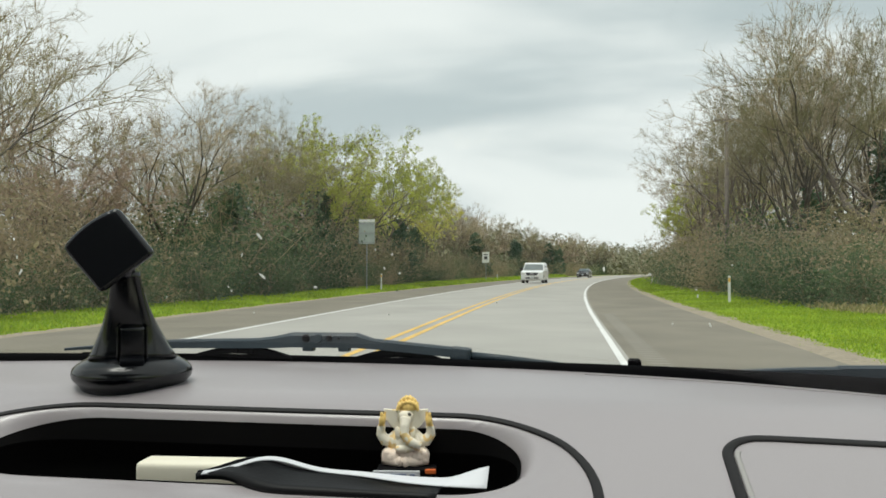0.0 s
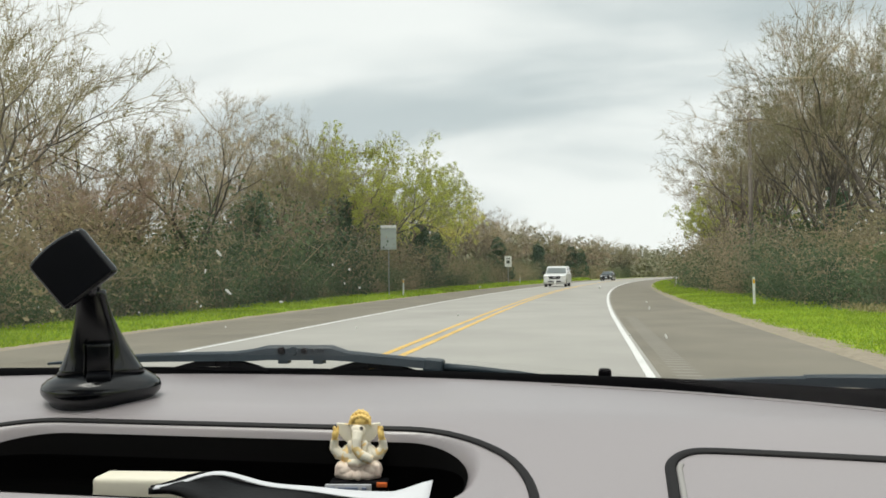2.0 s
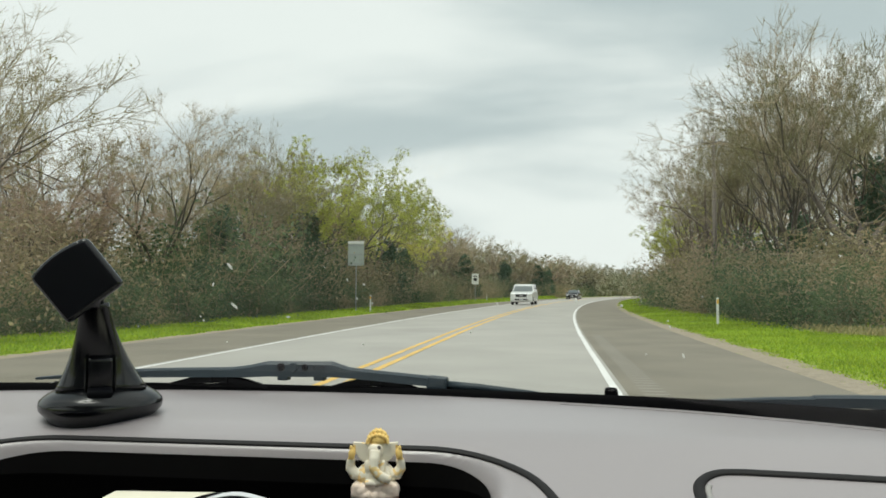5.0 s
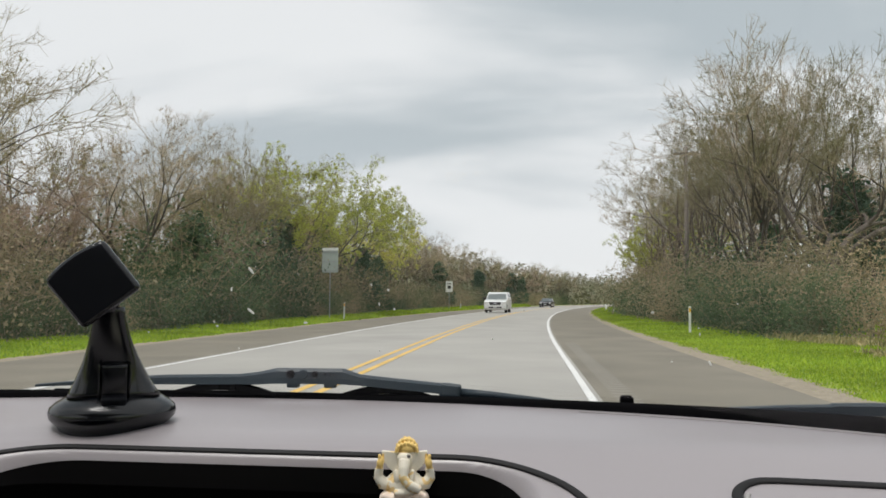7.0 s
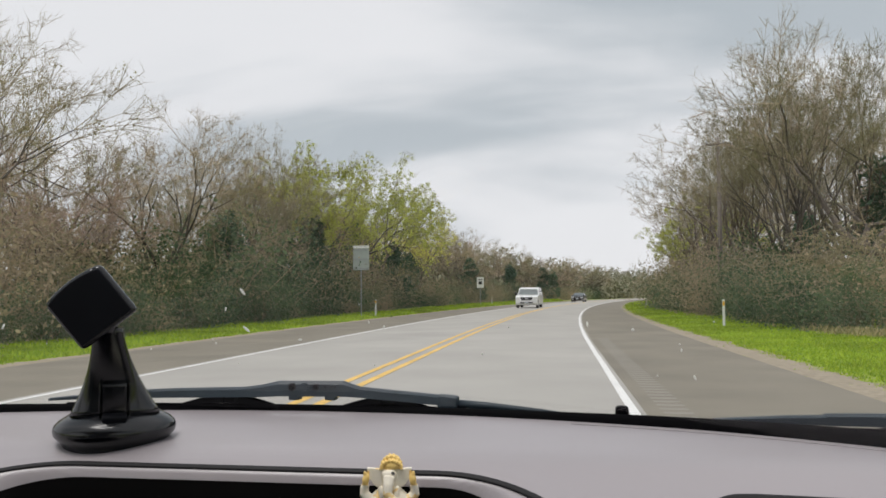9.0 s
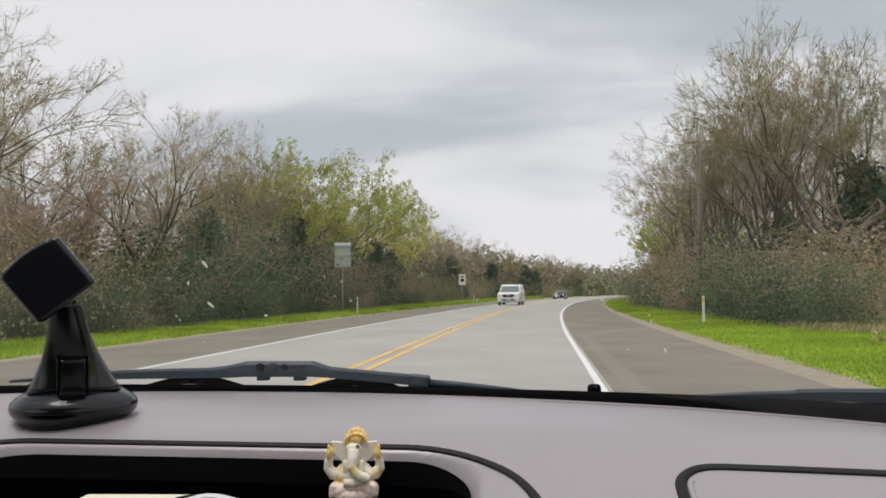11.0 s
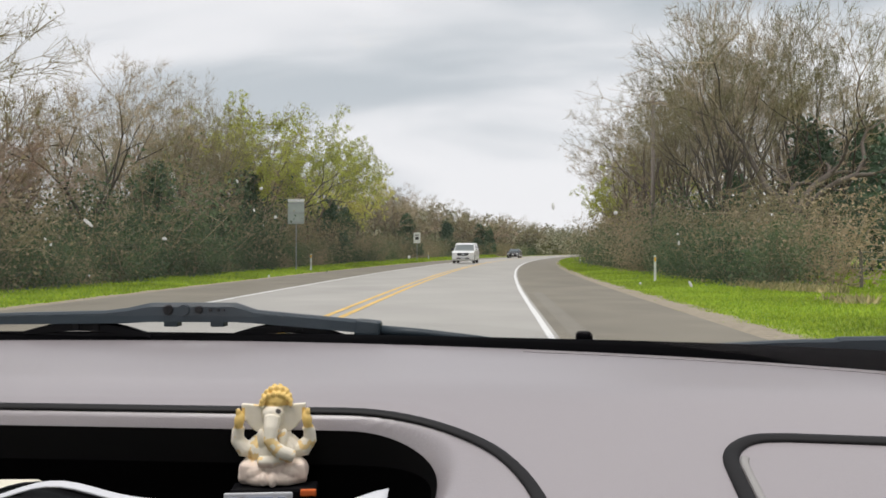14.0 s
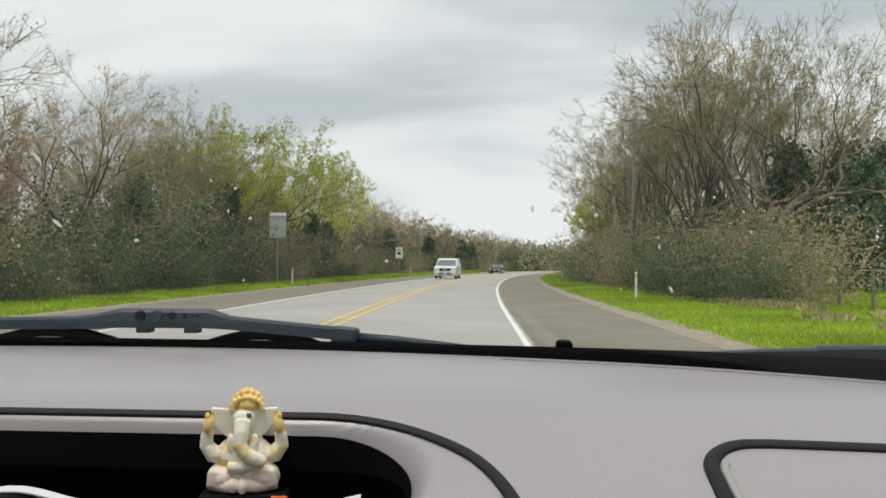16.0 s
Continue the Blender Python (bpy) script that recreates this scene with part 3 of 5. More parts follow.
# right side: brush and taller trees on the inside of the bend
belt(1, 42, 80, 10.6, 4.0, [1, 3, 0, 0, 5, 1], 1.08, 1.38, 3)
plant(TREES[4], 70, 10.8, 1.0)
belt(1, 56, 105, 17.5, 6.0, [7, 2, 8, 7], 1.1, 1.35, 5)
belt(1, 80, 190, 11.5, 5.2, [7, 8, 7], 0.78, 1.0, 5)
brush(1, 27, 46, 8.8, 2.1, [1, 0, 0, 2], 0.6, 1.0)
brush(1, 28, 46, 10.6, 3.0, [3, 2, 3], 0.8, 1.3)
brush(1, 45, 80, 7.8, 2.2, [0, 2, 0, 0, 3], 0.55, 1.0)
brush(1, 46, 82, 9.4, 3.4, [3, 2, 3], 1.0, 1.6, 1.5)
brush(1, 78, 190, 9.6, 3.2, [4, 5], 0.8, 1.1)
brush(1, 40, 75, 12.0, 3.2, [5, 4, 5], 1.2, 1.5, 2)
brush(1, 54, 100, 15.5, 4.0, [5, 4], 1.4, 1.8, 2)
for s, o, k, sc in ((37, -15.6, 1, 0.80), (64, -13.9, 0, 0.9), (70, -14.3, 1, 0.7), (97, -14.0, 0, 1.0), (48, -15.0, 1, 0.9), (45, 17.0, 1, 1.15), (50, 19.5, 0, 1.3), (42, 19.0, 1, 1.05), (56, 21.0, 1, 1.3), (38, 18.2, 0, 1.1), (47, 23.0, 1, 1.2), (44, 13.0, 0, 0.9), (150, -13.5, 1, 0.9), (122, -13.8, 1, 0.8), (128, -14.4, 0, 1.0), (160, -13.6, 0, 1.0)):
    plant(CEDARS[k], s, o, sc)
# an old oak over the clearing
plant(TREES[2], 39.5, 14.2, 1.15)
for s, o, k, sc in ((46.5, 15.6, 0, 1.4), (53, 17.5, 5, 1.4), (43, 17.5, 1, 1.35)):
    plant(TREES[k], s, o, sc)
plant(TREES[5], 60, 27, 1.1)
plant(TREES[0], 52, 26, 1.1)
for src in TREES + SHRUBS + CEDARS:
    for o in (*src.children_recursive, src):
        bpy.data.objects.remove(o)


# far woods: a low uneven wall of crowns round the horizon
def far_woods():
    rng = np.random.default_rng(77)
    br = Branches(78)
    br.grow(0, (0, 0, 0), np.array((0, 0, 1.0)), 2.6, 0.16, dict(DOME, last=3, limbs=5, thin=0.03, shoots=3))
    tv, tf = br.mesh((0, 1, 2), 3)
    tips = np.array(br.tips)
    vs, fs, base = [], [], 0

    def place(p, sc):
        nonlocal base
        pick = tips[rng.integers(0, len(tips), 400)] + rng.normal(size=(400, 3)) * 0.28
        skirt = np.stack([rng.normal(size=240) * 1.9, rng.normal(size=240) * 1.9, rng.uniform(0, 5.6, 240)], 1)
        lv, lf = join(leaf_quads(pick, 0.28, rng), leaf_quads(skirt, 0.62, rng))
        a = rng.uniform(0, 6.28)
        m = np.array([[math.cos(a), -math.sin(a), 0], [math.sin(a), math.cos(a), 0], [0, 0, 1]]) * sc
        for v, f in ((tv, tf), (lv, lf)):
            vs.append(v @ m.T + p)
            fs.append(f + base)
            base += len(v)

    for s in np.arange(96, 420, 6.5):
        for o in (-19.0, -25.0):
            place(np.array(road_at(s + rng.uniform(-2, 2), o + rng.uniform(-2, 2), -0.1)), rng.uniform(0.72, 1.05))
    for s in np.arange(150, 420, 9):
        place(np.array(road_at(s + rng.uniform(-2, 2), 13.5 + rng.uniform(-2, 3), -0.1)), rng.uniform(0.75, 1.1))
    for s in np.arange(215, 420, 8):
        place(np.array(road_at(s + rng.uniform(-2, 2), -15.0 + rng.uniform(-1, 1), -0.1)), rng.uniform(0.7, 1.0))
    for a in np.arange(-44, 34, 2.6):
        d = rng.uniform(430, 500)
        place(np.array([d * math.sin(math.radians(a)), d * math.cos(math.radians(a)), -0.5]), rng.uniform(1.3, 1.9))
    return tagged(link_mesh("far_woods", tri_mesh("far_woods", np.concatenate(vs), np.concatenate(fs)), M_FAR), "hazy olive-brown woods along the distance", "woods", kind="stuff")


far_woods()


# grass on both verges
def verge_grass(name, o0, o1, s0, s1, n, seed, mat, label, blade=0.03, clump=0.0):
    """Blades thicker on the ground near the car; the edge towards the road is ragged."""
    rng = np.random.default_rng(seed)
    s = s0 + (s1 - s0) * rng.uniform(0, 1, n) ** 1.8
    near, far = (o0, o1) if abs(o0) < abs(o1) else (o1, o0)
    u = rng.uniform(0, 1, n)
    o = near + (far - near) * u
    rag = 0.16 * np.sin(s * 2.1 + seed) + 0.12 * np.sin(s * 5.3) + 0.09 * np.sin(s * 11.7) + rng.normal(size=n) * 0.10
    o = o + math.copysign(1, near) * (rag + 0.2) * (1 - u)
    if clump:
        keep = np.sin(s * 1.3 + 1.7 * np.sin(s * 0.37)) + np.sin(o * 2.3 + s * 0.7) > clump
        s, o, u = s[keep], o[keep], u[keep]
    n = len(s)
    base = np.array([road_at(a, b, -0.06) for a, b in zip(s, o)])
    ang = rng.uniform(0, 6.28, n)
    size = blade * (1 + 2.6 * s / 60)
    w = size * 0.42
    h = size * rng.uniform(0.8, 2.0, n) * (0.45 + 0.55 * np.minimum(1, u * 6))
    dx, dy = np.cos(ang), np.sin(ang)
    lean = rng.normal(size=(n, 2)) * 0.4 * h[:, None]
    v = np.stack([base + np.stack([dx * w, dy * w, 0 * w], 1), base - np.stack([dx * w, dy * w, 0 * w], 1), base + np.stack([lean[:, 0], lean[:, 1], h], 1)], 1).reshape(-1, 3)
    return tagged(link_mesh(name, tri_mesh(name, v, np.arange(3 * n).reshape(-1, 3)), mat), label, "grass", kind="stuff")


SPRING = "bright green spring grass on the verge"
verge_grass("grass", 4.6, 11.5, 3, 120, 190000, 51, M_GRASS, SPRING)
verge_grass("grass", 11.5, 26, 8, 60, 40000, 53, M_GRASS, SPRING, 0.055)
verge_grass("grass", -13.8, -9.6, 3, 150, 90000, 52, M_GRASS, SPRING, 0.04)
verge_grass("dry_grass", 8.2, 10.8, 8, 90, 26000, 54, M_DRY_GRASS, "tufts of dry straw-coloured grass along the brush", 0.075, 0.55)


# ---- the car that carries the view: dashboard, wipers, windscreen, shell ----
EYE_Z = 1.18
MID = -0.30          # the car's middle line, in its own frame
car = empty("car", pose(0, 0, 0, 0, 0, -TURN), "silver car with a mauve-grey dashboard, standing on the road", "car")


def glass_base(x):
    """How far ahead the windscreen meets the dashboard."""
    return 0.925 - 0.42 * (x - MID) ** 2


def dash_z(y):
    """Height of the dashboard's top: flat at the glass, falling towards the seats."""
    t = 0.70 - y
    soft = 0.5 * (t + math.sqrt(t * t + 0.00025))
    return EYE_Z - 0.102 - 0.32 * soft


TRAY_MID, TRAY_HALF = 0.6110, 0.0535      # across
TRAY_ENDS = ((-0.395, 0.110), (-0.090, 0.073))  # where the rounded ends begin, and their lengths

ROUND = 2.35                                # how full its corners are


def tray_level(x, y):
    """1 on the opening's outline, less inside it; and how far round towards the far side the place lies."""
    uy = (y - TRAY_MID) / TRAY_HALF
    ux = max((TRAY_ENDS[0][0] - x) / TRAY_ENDS[0][1], (x - TRAY_ENDS[1][0]) / TRAY_ENDS[1][1], 0.0)
    lam = (ux ** ROUND + abs(uy) ** ROUND) ** (1 / ROUND)
    return lam, uy / max(lam, 1e-6)


TRAY_FLOOR = EYE_Z - 0.168


def smooth(a, b, t):
    t = min(1, max(0, (t - a) / (b - a)))
    return t * t * (3 - 2 * t)


def dash_height(x, y):
    z = dash_z(y)
    z -= 0.036 * max(0.0, abs(x - MID) - 0.42) ** 1.6        # falls away at the sides
    lam, far = tray_level(x, y)
    z -= 0.0022 * smooth(1.30, 1.0, lam)
    if lam < 1.0:
        z += (min(TRAY_FLOOR, z) - z) * smooth(0.0, 0.46 - 0.26 * max(0.0, far) ** 2, 1.0 - lam)
    return z


def lining_edge(far):
    """The level at which the black lining begins: at the rim on the long sides, lower down on the end walls."""
    return 0.950 - 0.13 * max(0.0, 1.0 - far * far)


def dashboard():
    xs = np.unique(np.concatenate([np.linspace(-1.05, -0.50, 40), np.linspace(-0.50, 0.02, 190), np.linspace(0.02, 0.46, 40)]))
    vs, fs = [], []
    for x in xs:
        y1 = glass_base(x) + 0.004
        ys = np.unique(np.concatenate([np.linspace(0.36, 0.52, 10), np.linspace(0.52, 0.69, 96), np.linspace(0.69, y1, 24)]))[:128]
        ys[-1] = y1
        for y in ys:
            lam, far = tray_level(x, y)
            edge = lining_edge(far)
            vs.append((x, y, dash_height(x, y) - 0.012 * smooth(edge - 0.03, edge - 0.09, lam)))
    n = len(vs) // len(xs)
    for i in range(len(xs) - 1):
        for j in range(n - 1):
            fs.append((i * n + j, (i + 1) * n + j, (i + 1) * n + j + 1, i * n + j + 1))
    # front face down to the floor
    for i in range(len(xs) - 1):
        a, b = vs[i * n], vs[(i + 1) * n]
        k = len(vs)
        vs.extend([(a[0], a[1] + 0.05, 0.45), (b[0], b[1] + 0.05, 0.45)])
        fs.append((k, k + 1, (i + 1) * n, i * n))
    d = sheet("dashboard", vs, fs, M_DASH, car, "mauve-grey grained vinyl dashboard top", smooth=True)
    # black lining, recess shade put into its colour: rings drawn in from the opening's edge
    rings, steps, seg = [], 20, 176
    (xl, rl), (xr, rr) = TRAY_ENDS
    for k in range(steps + 1):
        ring = []
        for i in range(seg):
            q, f = divmod(i, seg // 4)
            f = f / (seg // 4)
            turn = math.pi * (f - 0.5 + q / 2) if q in (0, 2) else math.pi * q / 2
            cx, cy = (math.copysign(abs(w) ** (2 / ROUND), w) for w in (math.cos(turn), math.sin(turn)))
            lam = lining_edge(cy)
            lam += (0.42 - lam) * k / steps
            if q in (0, 2):
                px = (xr + rr * lam * cx) if q == 0 else (xl + rl * lam * cx)
            else:
                px = xr + (xl - xr) * f if q == 1 else xl + (xr - xl) * f
            py = TRAY_MID + TRAY_HALF * lam * cy
            ring.append((px, py, dash_height(px, py) + 0.0010))
        rings.append(ring)
    tv = [p for ring in rings for p in ring]
    tf = [(k * seg + i, k * seg + (i + 1) % seg, (k + 1) * seg + (i + 1) % seg, (k + 1) * seg + i) for k in range(steps) for i in range(seg)]
    tf.append(tuple(steps * seg + i for i in range(seg)))
    lip = 2 * seg
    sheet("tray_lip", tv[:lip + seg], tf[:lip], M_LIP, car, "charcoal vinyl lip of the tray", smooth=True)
    base = lip
    tf = [tuple(i - base for i in f) for f in tf[lip:]]
    tv = tv[base:]
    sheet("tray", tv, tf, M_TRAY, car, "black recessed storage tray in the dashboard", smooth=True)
    return d


dashboard()


def seal(name, pts, r, mat, label):
    bm = bmesh.new()
    tube(bm, [(x, y, dash_height(x, y) + 0.0005) for x, y in pts], r, 8, flat=0.45)
    part(name, bm, mat, car, label, smooth=True)


def arc(cx, cy, rx, ry, a0, a1, n):
    return [(cx + rx * math.cos(radians(a0 + (a1 - a0) * k / n)), cy + ry * math.sin(radians(a0 + (a1 - a0) * k / n))) for k in range(n + 1)]


def line(a, b, n):
    return [(a[0] + (b[0] - a[0]) * k / n, a[1] + (b[1] - a[1]) * k / n) for k in range(n + 1)]


seal("tray_seal", line((0.034, 0.40), (0.026, 0.55), 16) + arc(-0.089, 0.556, 0.115, 0.1127, 3, 90, 18) + line((-0.10, 0.6687), (-0.405, 0.6687), 20) + arc(-0.41, 0.556, 0.138, 0.1127, 92, 178, 18) + line((-0.549, 0.55), (-0.558, 0.40), 12), 0.0037, M_SEAL, "dark rubber seal round the tray panel")
seal("glovebox_seal", line((0.118, 0.40), (0.120, 0.615), 20) + arc(0.148, 0.616, 0.028, 0.028, 178, 92, 12) + line((0.156, 0.6445), (0.455, 0.640), 20), 0.0041, M_SEAL, "dark rubber seal round the glovebox lid")
seal("glovebox_edge", line((0.125, 0.40), (0.1265, 0.612), 20) + arc(0.146, 0.616, 0.0195, 0.0195, 178, 152, 5), 0.0021, M_CABIN, "pale inner edge of the glovebox lid")

# thin vinyl-coloured line that follows the glass on the right half
seal("defroster_edge", [(x, glass_base(x) - 0.020) for x in np.linspace(0.02, 0.45, 30)], 0.0009, M_DASH, "fine raised edge of the defroster slot")


def cowl():
    """Black band under the glass and the sheet behind it on which the wipers lie."""
    xs = np.linspace(-1.05, 0.46, 60)
    prof = []
    for x in xs:
        y, z = glass_base(x), EYE_Z - 0.102 - 0.036 * max(0.0, abs(x - MID) - 0.42) ** 1.6
        h = 0.0065 + 0.022 * (x - MID) ** 2
        prof.append([(x, y - 0.002, z - 0.004), (x, y, z + h * 0.6), (x, y + 0.005, z + h), (x, y + 0.016, z + h - 0.002), (x, y + 0.03, z - 0.012), (x, y + 0.16, z - 0.022), (x, y + 0.17, z - 0.06)])
    k = len(prof[0])
    vs = [p for r in prof for p in r]
    fs = [(i * k + j, (i + 1) * k + j, (i + 1) * k + j + 1, i * k + j + 1) for i in range(len(xs) - 1) for j in range(k - 1)]
    sheet("cowl", vs, fs, M_COWL, car, "black plastic cowl under the windscreen", smooth=True)


cowl()
bm = bmesh.new()
box(bm, (0.076, 0.932, EYE_Z - 0.104), (0.0145, 0.018, 0.024), 0.0045, segs=3)
part("washer_nozzle", bm, M_COWL, car, "small black washer nozzle", smooth=True)


def ribbon(bm, pts, w, t):
    """A bar of width w (along y) through points, with its own height at each."""
    rings = []
    for (x, y, z), h in zip(pts, t):
        rings.append([bm.verts.new((x, y + dy * w, z + dz * h)) for dy, dz in ((-0.5, -0.5), (-0.5, 0.3), (-0.25, 0.5), (0.25, 0.5), (0.5, 0.3), (0.5, -0.5))])
    for a, b in zip(rings, rings[1:]):
        for k in range(6):
            bm.faces.new((a[k], a[(k + 1) % 6], b[(k + 1) % 6], b[k]))
    bm.faces.new(rings[0][::-1]), bm.faces.new(rings[-1])
    return bm


def wiper(sh, label, tall=1.0):
    """A wiper: a pressed-steel bridge with a raised middle, two yokes, the blade and the thin arm; sh maps x along it to a place."""
    w = new("wiper")
    w.parent = car
    bm = bmesh.new()
    xs = [-0.294, -0.23, -0.19, -0.188, -0.15, -0.07, -0.050, -0.030, 0.042, 0.060, 0.10, 0.150, 0.152]
    zs = [-0.0150, -0.0105, -0.0092, -0.0085, -0.0072, -0.0058, -0.0045, -0.0017, -0.0017, -0.0052, -0.0088, -0.0133, -0.0140]
    hs = [0.003, 0.006, 0.008, 0.0095, 0.0105, 0.0115, 0.0140, 0.0175, 0.0175, 0.0120, 0.0115, 0.0115, 0.0090]
    ribbon(bm, [sh(x, z) for x, z in zip(xs, zs)], 0.014, [h * tall for h in hs])
    br = part("bridge", bm, M_WIPER, w, label)
    for x, r in ((-0.0215, 0.0050), (-0.0078, 0.0058), (0.0048, 0.0040), (0.0150, 0.0018), (0.0215, 0.0014), (0.0260, 0.0012)):
        bm = bmesh.new()
        c = Vector(sh(x + 0.008, 0.0005))
        c.y -= 0.0078
        bmesh.ops.create_cone(bm, cap_ends=True, segments=18, radius1=r, radius2=r * 0.85, depth=0.003, matrix=Matrix.Translation(c) @ pose(0, 0, 0, 90))
        part("rivet", bm, M_WIPER if x == -0.0078 else M_BLADE, br)
    for c0, c1 in ((-0.140, -0.030), (0.040, 0.140)):
        bm = bmesh.new()
        n = 10
        pts, hh = [], []
        for k in range(n + 1):
            f = k / n
            pts.append(sh(c0 + (c1 - c0) * f, (-0.0195 if c0 < 0 else -0.021) + 0.0075 * math.sin(math.pi * f) - 0.0025 * f))
            hh.append(0.0030 + 0.0068 * math.sin(math.pi * f))
        ribbon(bm, pts, 0.009, hh)
        part("yoke", bm, M_BLADE, w)
        for f in (0.42, 0.58):
            bm = bmesh.new()
            box(bm, sh(c0 + (c1 - c0) * f, -0.0135), (0.006, 0.012, 0.009), 0.001)
            part("clip", bm, M_BLADE, w)
    bm = bmesh.new()
    ribbon(bm, [sh(-0.275 + 0.45 * k / 20, -0.0205 - 0.004 * max(0, k / 20 - 0.45)) for k in range(21)], 0.006, [0.0042] * 21)
    part("blade", bm, M_BLADE, w, "thin black rubber blade")
    for x in (-0.012, 0.028):
        bm = bmesh.new()
        box(bm, sh(x, -0.0112), (0.013, 0.012, 0.006), 0.0012)
        part("clip", bm, M_WIPER, w)
    bm = bmesh.new()
    tube(bm, [sh(0.160, -0.0165), sh(0.20, -0.0195), sh(0.25, -0.0245), sh(0.295, -0.030)], [0.0048, 0.0044, 0.0036, 0.0026], 8)
    part("arm", bm, M_WIPER, w, smooth=True)
    bm = bmesh.new()
    box(bm, sh(0.156, -0.0155), (0.024, 0.016, 0.0165), 0.004, (0, 6, 0), 3)
    part("joint", bm, M_WIPER, w)
    return w


def left_place(x, z):
    xx = -0.275 + x
    k = 1.085
    return (xx * k + 0.008, (0.875 + 0.05 * x) * k - 0.020, EYE_Z + (-0.0685 + z) * k)


def right_place(x, z):
    xx = 0.462 + x
    return (xx, 0.845 - 0.16 * x, EYE_Z - 0.0880 + z * 0.8)


wiper(left_place, "dark pressed-steel wiper bridge with a riveted middle")
wiper(right_place, "dark pressed-steel wiper bridge", 1.15)


# windscreen and shell
def shell():
    half = 0.78
    vs, fs = [], []
    nx, ny = 16, 10
    for i in range(nx + 1):
        x = MID - half + 2 * half * i / nx
        u = (x - MID) / half
        for j in range(ny + 1):
            f = j / ny
            y = glass_base(x) + 0.012 - f * (0.95 - 0.17 * f - 0.10 * u * u)
            z = EYE_Z - 0.095 - 0.05 * abs(u) ** 3 * (1 - f) + 0.44 * f ** 0.92 - 0.02 * u * u * f
            vs.append((x, y, z))
    for i in range(nx):
        for j in range(ny):
            fs.append((i * (ny + 1) + j, (i + 1) * (ny + 1) + j, (i + 1) * (ny + 1) + j + 1, i * (ny + 1) + j + 1))
    g = sheet("windscreen", vs, fs, M_SCREEN, car, "clear raked windscreen with dried specks", smooth=True)
    g.visible_shadow = False
    top = max(v[2] for v in vs)
    # roof, pillars, sides, floor; the unseen roof reaches forward to shade the near dashboard
    bm = bmesh.new()
    box(bm, (MID, -0.865, top + 0.012), (1.36, 2.03, 0.035), 0.012)
    part("roof", bm, [M_CABIN], car, "pale grey lined car roof")
    for sx in (-1, 1):
        bm = bmesh.new()
        tube(bm, [(MID + sx * 0.785, 0.62, EYE_Z - 0.17), (MID + sx * 0.73, 0.31, EYE_Z + 0.13), (MID + sx * 0.66, 0.09, top)], 0.032, 8)
        part("pillar", bm, M_CABIN, car)
        for y0, y1 in ((-0.78, -0.80), (-1.80, -1.72)):
            bm = bmesh.new()
            tube(bm, [(MID + sx * 0.79, y0, EYE_Z - 0.2), (MID + sx * 0.68, y1, top)], 0.05, 8)
            part("pillar", bm, M_CABIN, car)
        bm = bmesh.new()
        box(bm, (MID + sx * 0.82, -0.65, 0.62), (0.07, 2.5, 0.72), 0.03)
        part("side_panel", bm, M_BODY, car)
    bm = bmesh.new()
    box(bm, (MID, -0.65, 0.28), (1.62, 2.5, 0.06), 0.02)
    part("floor_pan", bm, M_CABIN, car)
    # unseen plain wall up to the roof, added to keep rear light off the dashboard
    bm = bmesh.new()
    box(bm, (MID, -1.86, 0.92), (1.56, 0.06, 1.20), 0.02)
    part("tailgate", bm, M_BODY, car)
    # dried specks on the glass
    rnd = random.Random(9)
    for k in range(26):
        f, x = rnd.uniform(0.10, 0.25), MID + rnd.uniform(-0.36, 0.5)
        u = (x - MID) / half
        y = glass_base(x) + 0.012 - f * (0.95 - 0.17 * f - 0.10 * u * u) - 0.0012
        z = EYE_Z - 0.095 - 0.05 * abs(u) ** 3 * (1 - f) + 0.44 * f ** 0.92 - 0.02 * u * u * f - 0.0012
        bm = bmesh.new()
        r = rnd.uniform(0.0006, 0.0013)
        blob(bm, (x, y, z), (r, r * 0.5, r * rnd.choice((1, 1, 2.6))), (-25, rnd.uniform(-50, 10), 0), 8, 6)
        part("speck", bm, M_SPECK, g)
    for f, x, l, tilt in ((0.274, -0.269, 0.0042, 50), (0.194, -0.294, 0.0048, 40), (0.17, -0.246, 0.002, 10)):
        u = (x - MID) / half
        y = glass_base(x) + 0.012 - f * (0.95 - 0.17 * f - 0.10 * u * u) - 0.0014
        z = EYE_Z - 0.095 - 0.05 * abs(u) ** 3 * (1 - f) + 0.44 * f ** 0.92 - 0.02 * u * u * f - 0.0014
        bm = bmesh.new()
        blob(bm, (x, y, z), (l, 0.0004, 0.0012), (-25, tilt, 0), 10, 6)
        part("smear", bm, M_SPECK, g)


shell()


# ---- things on the dashboard ----
def on_car(x, y, z, rz=0.0):
    return pose(0, 0, 0, 0, 0, -TURN) @ pose(x, y, z, 0, 0, rz)


